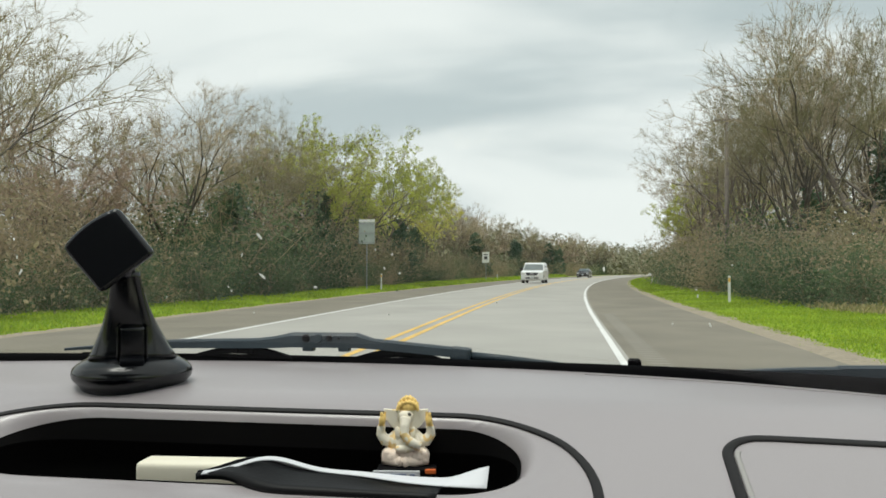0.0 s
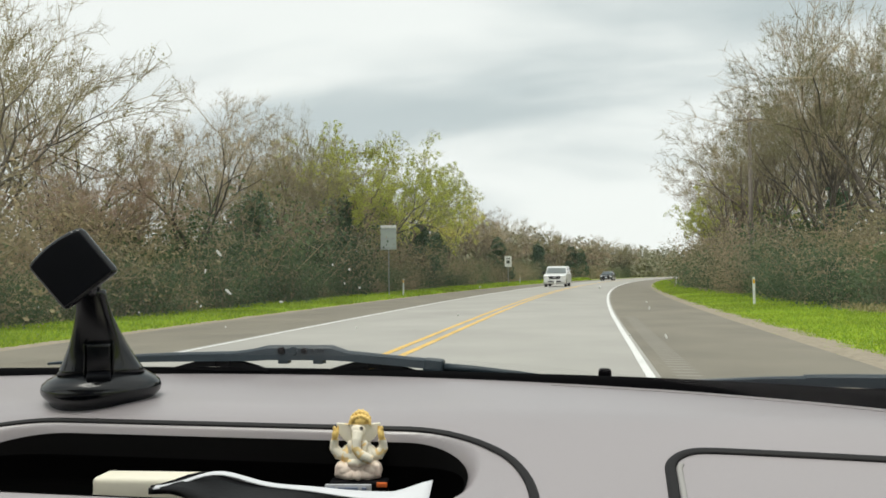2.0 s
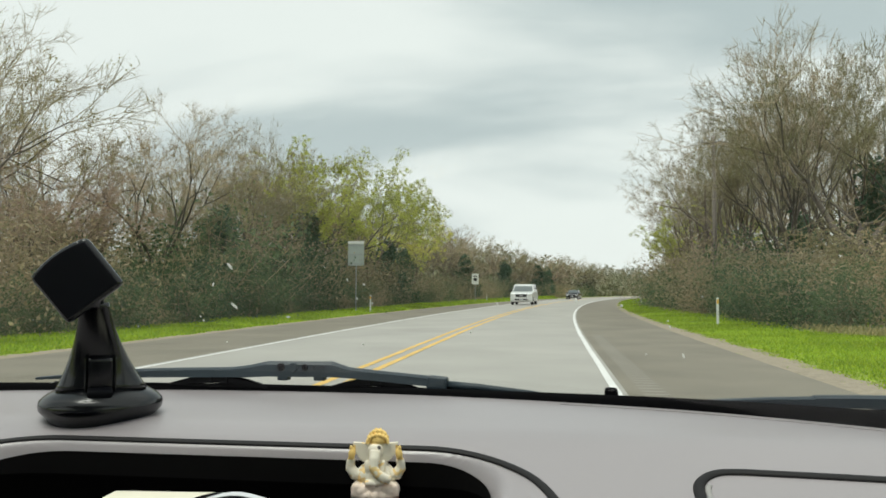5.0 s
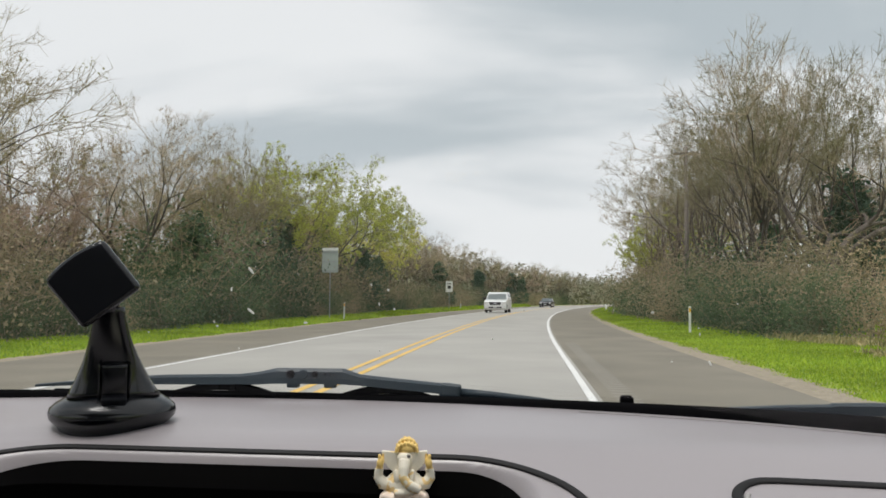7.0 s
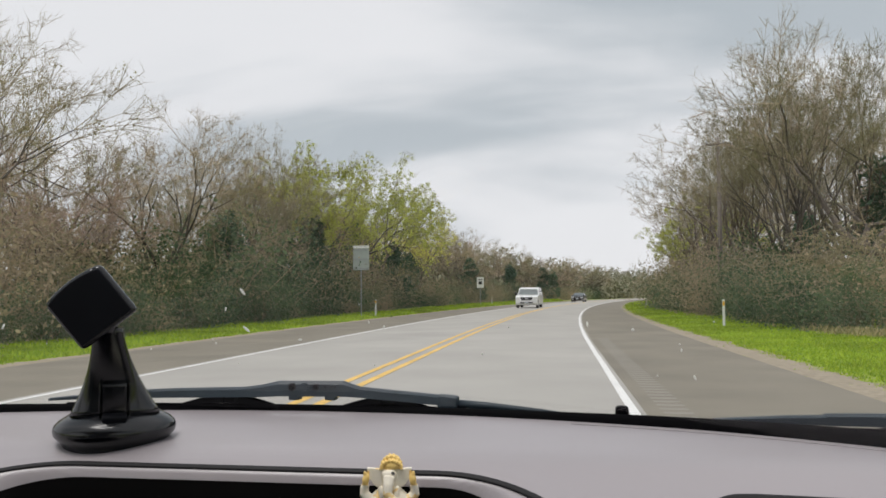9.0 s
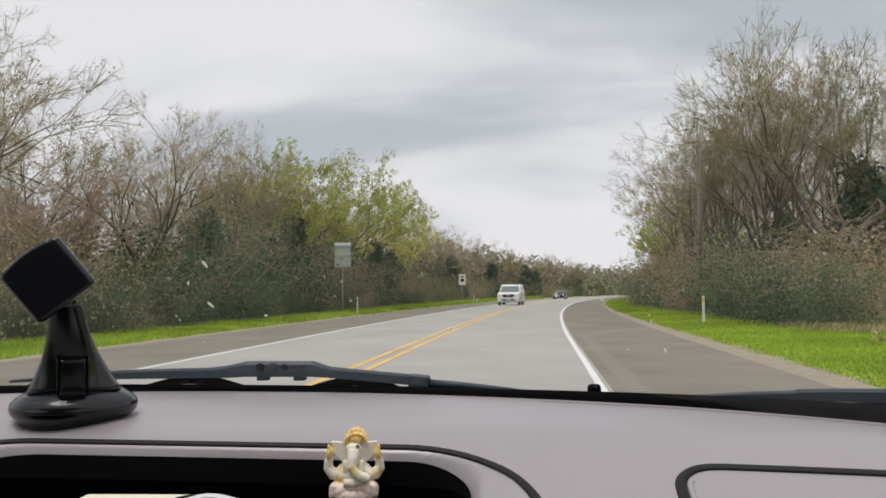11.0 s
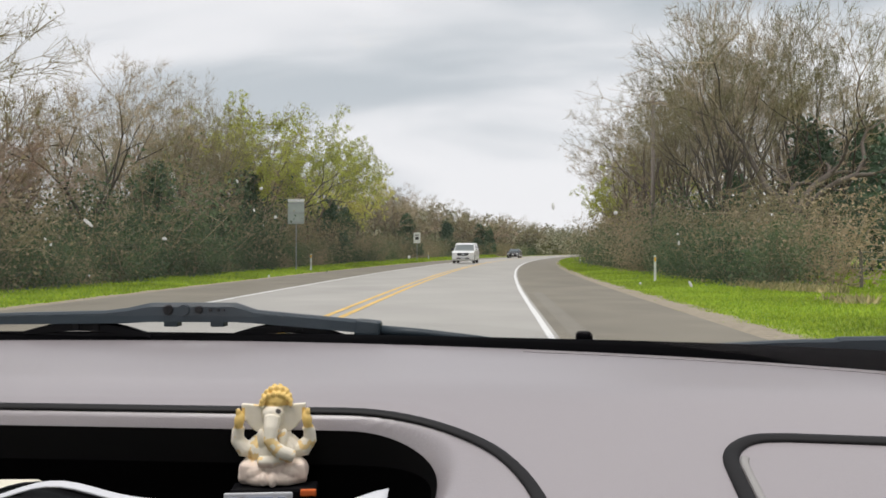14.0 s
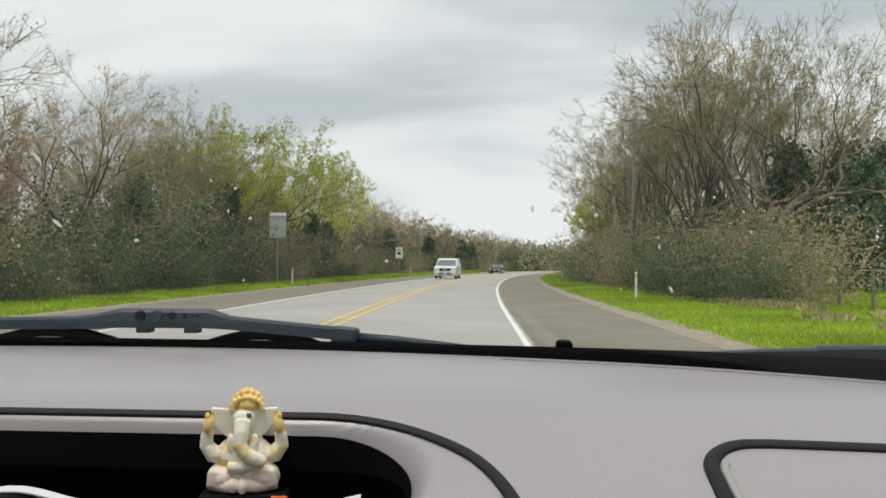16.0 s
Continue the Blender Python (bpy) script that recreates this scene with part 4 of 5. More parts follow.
def bowed(bm, c, size, bevel):
    """A tilted plate whose upper edge bows outwards."""
    w, d, h = size
    n = 12
    rim = [(-w / 2 + w * k / n, h / 2 + 0.0042 * (1 - (2 * k / n - 1) ** 2)) for k in range(n + 1)] + [(w / 2, -h / 2), (-w / 2, -h / 2)]
    faces = [[bm.verts.new((x, y, z)) for x, z in rim] for y in (-d / 2, d / 2)]
    bm.faces.new(faces[0]), bm.faces.new(faces[1][::-1])
    for k in range(len(rim)):
        q = (k + 1) % len(rim)
        bm.faces.new((faces[0][q], faces[0][k], faces[1][k], faces[1][q]))
    bmesh.ops.recalc_face_normals(bm, faces=bm.faces)
    sharp = [e for e in bm.edges if e.calc_face_angle(0) > 0.6]
    bmesh.ops.bevel(bm, geom=sharp, offset=bevel, segments=4, affect="EDGES", profile=0.6)
    bmesh.ops.transform(bm, matrix=pose(*c, 4, -38, -12), verts=bm.verts)


def phone_mount():
    th = empty("phone_mount", on_car(-0.413, 0.727, EYE_Z - 0.103, 29), "black plastic phone mount stuck on the dashboard", "phone mount")
    bm = bmesh.new()
    lathe(bm, [(0.046, -0.008), (0.0475, 0.000), (0.051, 0.003), (0.0545, 0.007), (0.0555, 0.012), (0.0540, 0.0165), (0.0500, 0.0205), (0.045, 0.0235), (0.038, 0.028)], sides=48, sy=0.94)
    part("suction_base", bm, M_MOUNT, th, "rounded black suction base", smooth=True)
    bm = bmesh.new()
    rings = 14
    prof = []
    for k in range(rings + 1):
        f = k / rings
        w = 0.0135 + 0.027 * (1 - f) ** 1.75
        prof.append((f, w))
    ring_v = []
    for f, w in prof:
        z = 0.026 + 0.082 * f
        y = -0.004 - 0.040 * f ** 1.3
        ring_v.append([bm.verts.new((-0.007 * f + w * math.copysign(abs(math.cos(a)) ** 0.7, math.cos(a)), y + w * 0.72 * math.copysign(abs(math.sin(a)) ** 0.7, math.sin(a)), z)) for a in [2 * math.pi * k / 28 for k in range(28)]])
    for a, b in zip(ring_v, ring_v[1:]):
        for k in range(28):
            bm.faces.new((a[k], a[(k + 1) % 28], b[(k + 1) % 28], b[k]))
    bm.faces.new(ring_v[0][::-1]), bm.faces.new(ring_v[-1])
    part("column", bm, M_MOUNT, th, smooth=True)
    # lever set into the foot of the column
    bm = bmesh.new()
    box(bm, (0.0, -0.0345, 0.0415), (0.0225, 0.008, 0.032), 0.003, (9, 0, 0), 3)
    lever = part("lever", bm, M_MOUNT, th, "black locking lever", smooth=True)
    bm = bmesh.new()
    box(bm, (0.0, -0.0395, 0.0255), (0.0215, 0.010, 0.0075), 0.003, (22, 0, 0), 3)
    part("thumb_tab", bm, M_MOUNT_PAD, lever, smooth=True)
    for sx in (-1, 1):
        bm = bmesh.new()
        box(bm, (sx * 0.0128, -0.0350, 0.0415), (0.0016, 0.0075, 0.034), 0.0006, (9, 0, 0), 2)
        part("lever_rail", bm, M_MOUNT, lever, smooth=True)
    bm = bmesh.new()
    blob(bm, (-0.009, -0.046, 0.112), (0.012, 0.012, 0.012))
    part("ball_joint", bm, M_MOUNT, th, smooth=True)
    bm = bmesh.new()
    bowed(bm, (-0.0188, -0.062, 0.1275), (0.0585, 0.013, 0.0520), 0.0058)
    hd = part("head", bm, M_MOUNT, th, "square black magnetic head", smooth=True)
    bm = bmesh.new()
    bowed(bm, (-0.0202, -0.0682, 0.1275), (0.0525, 0.003, 0.0460), 0.0014)
    part("pad", bm, M_MOUNT_PAD, hd, smooth=True)
    return th


phone_mount()


def figurine():
    """A small seated elephant-eared figure, kept as one plain mesh."""
    bm = bmesh.new()
    # crossed legs and feet
    for sx in (-1, 1):
        blob(bm, (sx * 0.0150, -0.002, 0.0076), (0.0066, 0.0095, 0.0080), (0, sx * 10, 0))
        box(bm, (sx * 0.0118, -0.004, 0.0074), (0.0178, 0.0140, 0.0118), 0.0036, (0, sx * -8, 0), 3)
        blob(bm, (sx * 0.0105, -0.004, 0.0078), (0.0085, 0.0090, 0.0070), (0, sx * 14, 0))
        tube(bm, [(sx * 0.0190, -0.004, 0.0050), (sx * 0.0080, -0.0100, 0.0040), (sx * 0.0020, -0.0105, 0.0045)], [0.0046, 0.0042, 0.0038], 12)
    blob(bm, (-0.0050, -0.0125, 0.0046), (0.0026, 0.0040, 0.0042))
    blob(bm, (0.0005, -0.0125, 0.0042), (0.0034, 0.0042, 0.0044))
    # belly, chest and shoulders
    blob(bm, (0, 0, 0.0195), (0.0152, 0.0118, 0.0108))
    blob(bm, (0, -0.007, 0.0105), (0.0085, 0.0060, 0.0070))
    blob(bm, (0, 0.001, 0.0280), (0.0112, 0.009, 0.0085))
    # head, brow and trunk
    blob(bm, (0, -0.001, 0.0415), (0.0076, 0.009, 0.0090))
    blob(bm, (0, -0.006, 0.0435), (0.0066, 0.0045, 0.0045))
    tube(bm, [(0, -0.008, 0.0410), (-0.0004, -0.0120, 0.0350), (-0.0008, -0.0138, 0.0285), (0.0026, -0.0142, 0.0235), (0.0072, -0.0135, 0.0205), (0.0108, -0.0115, 0.0190), (0.0098, -0.0105, 0.0155)], [0.0052, 0.0046, 0.0042, 0.0042, 0.0044, 0.0044, 0.0030], 12)
    tube(bm, [(-0.0080, -0.0105, 0.0150), (0.0000, -0.0125, 0.0152), (0.0090, -0.0100, 0.0170)], [0.0030, 0.0034, 0.0030], 10)
    for sx in (-1, 1):
        # broad flat ears
        flap = [(0.0030, 0.0475), (0.0115, 0.0484), (0.0198, 0.0490), (0.0194, 0.0445), (0.0176, 0.0398), (0.0142, 0.0348), (0.0105, 0.0320), (0.0045, 0.0325)]
        rim = [[bm.verts.new((sx * x, yy + 0.10 * x, z)) for x, z in flap] for yy in (-0.0052, -0.0012)]
        bm.faces.new(rim[0]), bm.faces.new(rim[1][::-1])
        for k in range(len(flap)):
            q = (k + 1) % len(flap)
            bm.faces.new((rim[0][k], rim[0][q], rim[1][q], rim[1][k]))
        # arms bent up at the elbow, with what they hold
        tube(bm, [(sx * 0.0080, 0.001, 0.0250), (sx * 0.0140, 0.000, 0.0200), (sx * 0.0180, -0.001, 0.0210), (sx * 0.0224, -0.001, 0.0268), (sx * 0.0220, -0.002, 0.0320), (sx * 0.0206, -0.003, 0.0352)], [0.0060, 0.0058, 0.0054, 0.0044, 0.0038, 0.0034], 12)
        blob(bm, (sx * 0.0208, -0.0045, 0.0388), (0.0031, 0.0034, 0.0054), (0, sx * -6, 0))
        blob(bm, (sx * 0.0212, -0.0050, 0.0440), (0.0017, 0.0018, 0.0028))
        # folds of cloth over the chest
        blob(bm, (sx * 0.0060, -0.0075, 0.0270), (0.0032, 0.0032, 0.0075), (0, sx * 12, 0))
    # crown of close-set beads
    blob(bm, (0.002, 0.001, 0.0505), (0.0094, 0.009, 0.0066))
    blob(bm, (0.003, 0.001, 0.0550), (0.0068, 0.0065, 0.0045))
    for row, (w, z0, hh, n0) in enumerate(((0.0092, 0.0485, 0.0066, 10), (0.0086, 0.0508, 0.0076, 9), (0.0054, 0.0545, 0.0048, 6))):
        for k in range(n0):
            a = math.pi * k / (n0 - 1)
            blob(bm, (0.002 - w * math.cos(a), -0.0060 + 0.003 * row, z0 + hh * math.sin(a)), (0.0017, 0.0020, 0.0019), u=8, v=6)
    bmesh.ops.recalc_face_normals(bm, faces=bm.faces)
    mt = M_STONE.copy()
    mt.name = "cream_resin_with_gold"
    n, l = mt.node_tree.nodes, mt.node_tree.links
    p = n["Principled BSDF"]
    old = p.inputs["Base Color"].links[0].from_socket
    co = n.new("ShaderNodeTexCoord")
    sep = n.new("ShaderNodeSeparateXYZ")
    l.new(co.outputs["Object"], sep.inputs[0])
    ab = n.new("ShaderNodeMath")
    ab.operation = "ABSOLUTE"
    l.new(sep.outputs[0], ab.inputs[0])

    def step(v, lo, hi):
        r = n.new("ShaderNodeMapRange")
        r.interpolation_type = "SMOOTHSTEP"
        r.inputs[1].default_value, r.inputs[2].default_value = lo, hi
        l.new(v, r.inputs[0])
        return r.outputs[0]

    def mul(a, b, op="MULTIPLY"):
        r = n.new("ShaderNodeMath")
        r.operation = op
        for k, v in enumerate((a, b)):
            if isinstance(v, float):
                r.inputs[k].default_value = v
            else:
                l.new(v, r.inputs[k])
        return r.outputs[0]

    crown_m = mul(step(sep.outputs[2], 0.0472, 0.0486), mul(1.0, step(ab.outputs[0], 0.0118, 0.0124), "SUBTRACT"))
    gilt_tops = mul(mul(step(ab.outputs[0], 0.0172, 0.0178), step(sep.outputs[1], -0.0016, -0.0026)), mul(step(sep.outputs[2], 0.0335, 0.0350), mul(1.0, step(sep.outputs[2], 0.0462, 0.0468), "SUBTRACT")))
    dots = n.new("ShaderNodeTexNoise")
    dots.inputs["Scale"].default_value = 150
    l.new(co.outputs["Object"], dots.inputs[0])
    flecks = mul(step(dots.outputs[0], 0.55, 0.59), mul(step(sep.outputs[2], 0.012, 0.016), mul(1.0, step(sep.outputs[2], 0.0325, 0.0345), "SUBTRACT")))
    gold = mul(mul(crown_m, gilt_tops, "MAXIMUM"), mul(flecks, 0.8), "MAXIMUM")
    pink = mul(mul(1.0, step(sep.outputs[2], 0.013, 0.017), "SUBTRACT"), 0.55)
    m1, m2 = n.new("ShaderNodeMix"), n.new("ShaderNodeMix")
    m1.data_type = m2.data_type = "RGBA"
    l.new(pink, m1.inputs[0]), l.new(old, m1.inputs[6])
    m1.inputs[7].default_value = (0.74, 0.55, 0.47, 1)
    l.new(mul(gold, 0.85), m2.inputs[0]), l.new(m1.outputs[2], m2.inputs[6])
    m2.inputs[7].default_value = (0.86, 0.56, 0.11, 1)
    eye = n.new("ShaderNodeVectorMath")
    eye.operation = "DISTANCE"
    eye.inputs[1].default_value = (0.0040, -0.0095, 0.0455)
    l.new(co.outputs["Object"], eye.inputs[0])
    m3 = n.new("ShaderNodeMix")
    m3.data_type = "RGBA"
    l.new(step(eye.outputs["Value"], 0.0024, 0.0014), m3.inputs[0]), l.new(m2.outputs[2], m3.inputs[6])
    m3.inputs[7].default_value = (0.05, 0.045, 0.04, 1)
    l.new(m3.outputs[2], p.inputs["Base Color"])
    th = part("figurine", bm, mt, smooth=True)
    blend = th.modifiers.new("blend", "REMESH")
    blend.mode, blend.voxel_size, blend.use_smooth_shade = "VOXEL", 0.0005, True
    soften = th.modifiers.new("soften", "SMOOTH")
    soften.factor, soften.iterations = 0.5, 2
    th.matrix_world = on_car(-0.127, 0.653, EYE_Z - 0.1520, 8)
    tagged(th, "small cream and gold elephant-headed figurine in the dashboard tray", "figurine")
    th.scale = (0.92, 0.80, 0.930)
    base = empty("figurine_stand", on_car(-0.127, 0.648, EYE_Z - 0.168, 8), "flat black stand with a white label under the figurine", "stand")
    bm = bmesh.new()
    box(bm, (0.002, 0.000, 0.0079), (0.048, 0.016, 0.0159), 0.002)
    part("block", bm, M_BLACK_CARD, base)
    bm = bmesh.new()
    box(bm, (-0.006, -0.0089, 0.0105), (0.038, 0.002, 0.0075), 0.0009)
    lb = part("label", bm, M_PAPER, base, "white label with faded print")
    for x, w in ((-0.020, 0.006), (-0.006, 0.016), (0.007, 0.004)):
        bm = bmesh.new()
        box(bm, (x, -0.0101, 0.0107), (w, 0.0008, 0.0022))
        part("print_bar", bm, M_INK, lb)
    bm = bmesh.new()
    box(bm, (0.0215, -0.0085, 0.0135), (0.009, 0.003, 0.004), 0.001)
    part("tape", bm, M_ORANGE, base, "scrap of orange tape")


figurine()


def tray_things():
    b = empty("card_box", on_car(-0.288, 0.606, TRAY_FLOOR - 0.0005, 5), "cream plastic box with rounded edges lying in the tray", "box")
    bm = bmesh.new()
    box(bm, (0, 0, 0.0125), (0.087, 0.027, 0.0250), 0.0050, segs=5)
    part("body", bm, M_CREAM, b, smooth=True)
    # a bent sheet of paper over a black wallet
    w = empty("wallet", on_car(-0.19, 0.575, TRAY_FLOOR, 0), "creased black leatherette wallet in the tray", "wallet")
    nx, ny = 30, 5

    def wave(u):
        return 0.0115 + 0.0135 * math.exp(-((u + 0.26) / 0.17) ** 2) + 0.005 * math.exp(-((u - 0.05) / 0.2) ** 2)

    def slab(name, x0, x1, y0, y1, top, thick, mat, parent):
        bm = bmesh.new()
        g = []
        for k in (0, 1):
            g.append([])
            for i in range(nx + 1):
                u = i / nx
                wide = smooth(-0.12, 0.42, u) if mat is M_BLACK_CARD else 1.0
                back = 1.0 if mat is M_BLACK_CARD else 0.22 + 0.78 * smooth(-0.05, 0.45, u - 0.5)
                g[k].append([])
                for j in range(ny + 1):
                    v = 1 - (1 - j / ny) * wide
                    g[k][i].append(bm.verts.new((x0 + (x1 - x0) * u, y0 + (y1 - y0) * v * back, top(u - 0.5, v) - k * thick)))
        for i in range(nx):
            for j in range(ny):
                bm.faces.new((g[0][i][j], g[0][i + 1][j], g[0][i + 1][j + 1], g[0][i][j + 1]))
                bm.faces.new((g[1][i][j + 1], g[1][i + 1][j + 1], g[1][i + 1][j], g[1][i][j]))
        for j in (0, ny):
            for i in range(nx):
                bm.faces.new((g[0][i][j], g[1][i][j], g[1][i + 1][j], g[0][i + 1][j]))
        for i in (0, nx):
            for j in range(ny):
                bm.faces.new((g[0][i][j], g[0][i][j + 1], g[1][i][j + 1], g[1][i][j]))
        bmesh.ops.recalc_face_normals(bm, faces=bm.faces)
        return part(name, bm, mat, parent, smooth=True)

    slab("cover", -0.085, 0.105, -0.026, 0.010, lambda u, v: v * (wave(u) + 0.007) + (1 - v) * 0.0212, 0.005, M_BLACK_CARD, w)
    bm = bmesh.new()
    tube(bm, [(-0.085 + 0.19 * i / 24, 0.0095, wave(i / 24 - 0.5) + 0.0072) for i in range(25)], 0.0011, 6)
    part("fold", bm, M_BLACK_CARD, w, smooth=True)
    p = slab("paper", -0.078, 0.138, 0.000, 0.018, lambda u, v: wave(u * 1.1 + 0.02) + 0.0085 + 0.0016 * v + 0.010 * smooth(0.34, 0.52, u) * v, 0.0008, M_PAPER, None)
    p.matrix_world = on_car(-0.19, 0.575, TRAY_FLOOR + 0.0005, 0)
    tagged(p, "bent white paper with a curled corner lying in the tray", "paper")


tray_things()


# ---- roadside things ----
def at_road(s, off, z=-0.06, turn=0.0):
    return Matrix.Translation(road_at(s, off, z)) @ pose(0, 0, 0, 0, 0, road_turn(s) + turn)


def sign(s, off, w, h, top, mats, label, back=False, bars=(), diamond=False, turn=0.0):
    th = empty("road_sign", at_road(s, off, turn=turn), label, "road sign")
    bm = bmesh.new()
    tube(bm, [(0, 0.03, -0.2), (0, 0.03, top)], 0.03, 10)
    part("post", bm, M_GALV, th)
    bm = bmesh.new()
    box(bm, (0, 0, top - h / 2), (w, 0.006, h), 0.0, (0, 45 if diamond else 0, 0))
    pl = part("panel", bm, mats, th)
    if back:
        for z in (top - 0.08, top - h * 0.5, top - h + 0.1):
            bm = bmesh.new()
            box(bm, (0, -0.016, z), (w * 0.98, 0.022, 0.05), 0.004)
            part("stiffener", bm, M_GALV, pl)
        bm = bmesh.new()
        box(bm, (0, -0.012, top + 0.09), (w, 0.006, 0.16))
        part("cap_panel", bm, M_SIGN_WHITE, th)
    for x, z, bw, bh in bars:
        bm = bmesh.new()
        box(bm, (x, -0.006, top - h / 2 + z), (bw, 0.004, bh))
        part("print_bar", bm, M_SIGN_BLACK, pl)
    return th


sign(45, -11.0, 0.95, 1.25, 4.0, M_SIGN_BACK, "large grey-backed metal road sign on a thin post", back=True)
sign(86, -10.6, 0.75, 1.15, 3.2, M_SIGN_WHITE, "white rectangular road sign on a post with small print", bars=((0, 0.3, 0.45, 0.1), (0, -0.05, 0.36, 0.32)))
sign(215, 6.5, 0.8, 0.8, 2.9, M_SIGN_YELLOW, "yellow diamond warning sign with a black symbol", diamond=True, bars=((0, 0, 0.12, 0.5), (0.1, 0.1, 0.22, 0.1)))
for s, o in ((46, -10.4), (31, 6.6), (92, -10.4), (78, 6.6)):
    th = empty("delineator_post", at_road(s, o), "white reflector post on the grass verge", "post", "reflector posts")
    bm = bmesh.new()
    box(bm, (0, 0, 0.5), (0.09, 0.03, 1.1), 0.008)
    part("stake", bm, M_SIGN_WHITE, th)
    bm = bmesh.new()
    box(bm, (0, -0.018, 0.9), (0.07, 0.006, 0.16), 0.002)
    part("reflector", bm, M_SIGN_YELLOW, th)


def utility_pole(s, off, h):
    th = empty("utility_pole", at_road(s, off), "weathered timber utility pole with a crossarm", "utility pole")
    bm = bmesh.new()
    tube(bm, [(0, 0, -0.3), (0.03, 0, h * 0.5), (0.05, 0, h)], [0.16, 0.13, 0.10], 10)
    part("pole", bm, M_POLE, th, smooth=True)
    bm = bmesh.new()
    box(bm, (0.05, -0.12, h - 0.45), (1.5, 0.10, 0.12), 0.01)
    part("crossarm", bm, M_POLE, th)
    for x in (-0.62, -0.25, 0.35, 0.72):
        bm = bmesh.new()
        lathe(bm, [(0.02, -0.03), (0.02, 0.06), (0.06, 0.07), (0.065, 0.11), (0.045, 0.13), (0.05, 0.16), (0.02, 0.20)], (x, -0.12, h - 0.39), 12)
        part("insulator", bm, M_GALV, th, smooth=True)
    bm = bmesh.new()
    tube(bm, [(0.55, -0.14, h - 0.48), (0.06, -0.12, h - 1.1)], 0.025, 6)
    part("brace", bm, M_GALV, th)


utility_pole(50, 9.6, 10.6)


def fence():
    posts = [(22 + 2.4 * k, 12.2 + 0.05 * k) for k in range(12)]
    th = empty("fence", at_road(22, 12.2), "weathered timber post and wire field fence", "fence")
    inv = th.matrix_world.inverted()
    rnd = random.Random(3)
    tops = []
    for s, o in posts:
        p = inv @ road_at(s, o, -0.06)
        bm = bmesh.new()
        l = rnd.uniform(-0.05, 0.05)
        tube(bm, [(p.x, p.y, p.z - 0.2), (p.x + l, p.y, p.z + 1.25)], [0.06, 0.05], 8)
        part("post", bm, M_POLE, th)
        tops.append((p, l))
    for z in (0.35, 0.65, 0.95, 1.18):
        bm = bmesh.new()
        tube(bm, [(p.x + l * z / 1.25, p.y - 0.055, p.z + z) for p, l in tops], 0.006, 5)
        part("wire", bm, M_GALV, th)


fence()


# ---- other vehicles, facing the car on the oncoming lane ----
def side_body(bm, prof, half, bevel, taper=None):
    """A closed side outline (y, z) swept across the width, narrowed where taper says."""
    rows = []
    for sx in (-1, 1):
        rows.append([bm.verts.new((sx * half * (taper(y, z) if taper else 1), y, z)) for y, z in prof])
    n = len(prof)
    bm.faces.new(rows[0]), bm.faces.new(rows[1][::-1])
    for k in range(n):
        bm.faces.new((rows[0][(k + 1) % n], rows[0][k], rows[1][k], rows[1][(k + 1) % n]))
    bmesh.ops.recalc_face_normals(bm, faces=bm.faces)
    bmesh.ops.bevel(bm, geom=list(bm.edges), offset=bevel, segments=3, affect="EDGES", profile=0.6)
    return bm


def wheels(th, half, r, ys, spokes):
    for y in ys:
        for sx in (-1, 1):
            bm = bmesh.new()
            m = pose(sx * (half - 0.10), y, r, 0, 90, 0)
            bmesh.ops.create_cone(bm, cap_ends=True, segments=28, radius1=r, radius2=r, depth=0.22, matrix=m)
            bmesh.ops.bevel(bm, geom=[e for e in bm.edges if len(e.link_faces) == 2 and e.calc_face_angle(0) > 1], offset=0.03, segments=2, affect="EDGES")
            wh = part("wheel", bm, M_TYRE, th)
            bm = bmesh.new()
            bmesh.ops.create_cone(bm, cap_ends=True, segments=24, radius1=r * 0.60, radius2=r * 0.66, depth=0.02, matrix=pose(sx * (half + 0.012), y, r, 0, 90 * sx, 0))
            for k in range(spokes):
                a = 2 * math.pi * k / spokes
                box(bm, (sx * (half + 0.022), y + math.cos(a) * r * 0.36, r + math.sin(a) * r * 0.36), (0.02, r * 0.6, 0.05), 0.006, (math.degrees(a), 0, 0))
            part("rim", bm, M_RIM, wh)


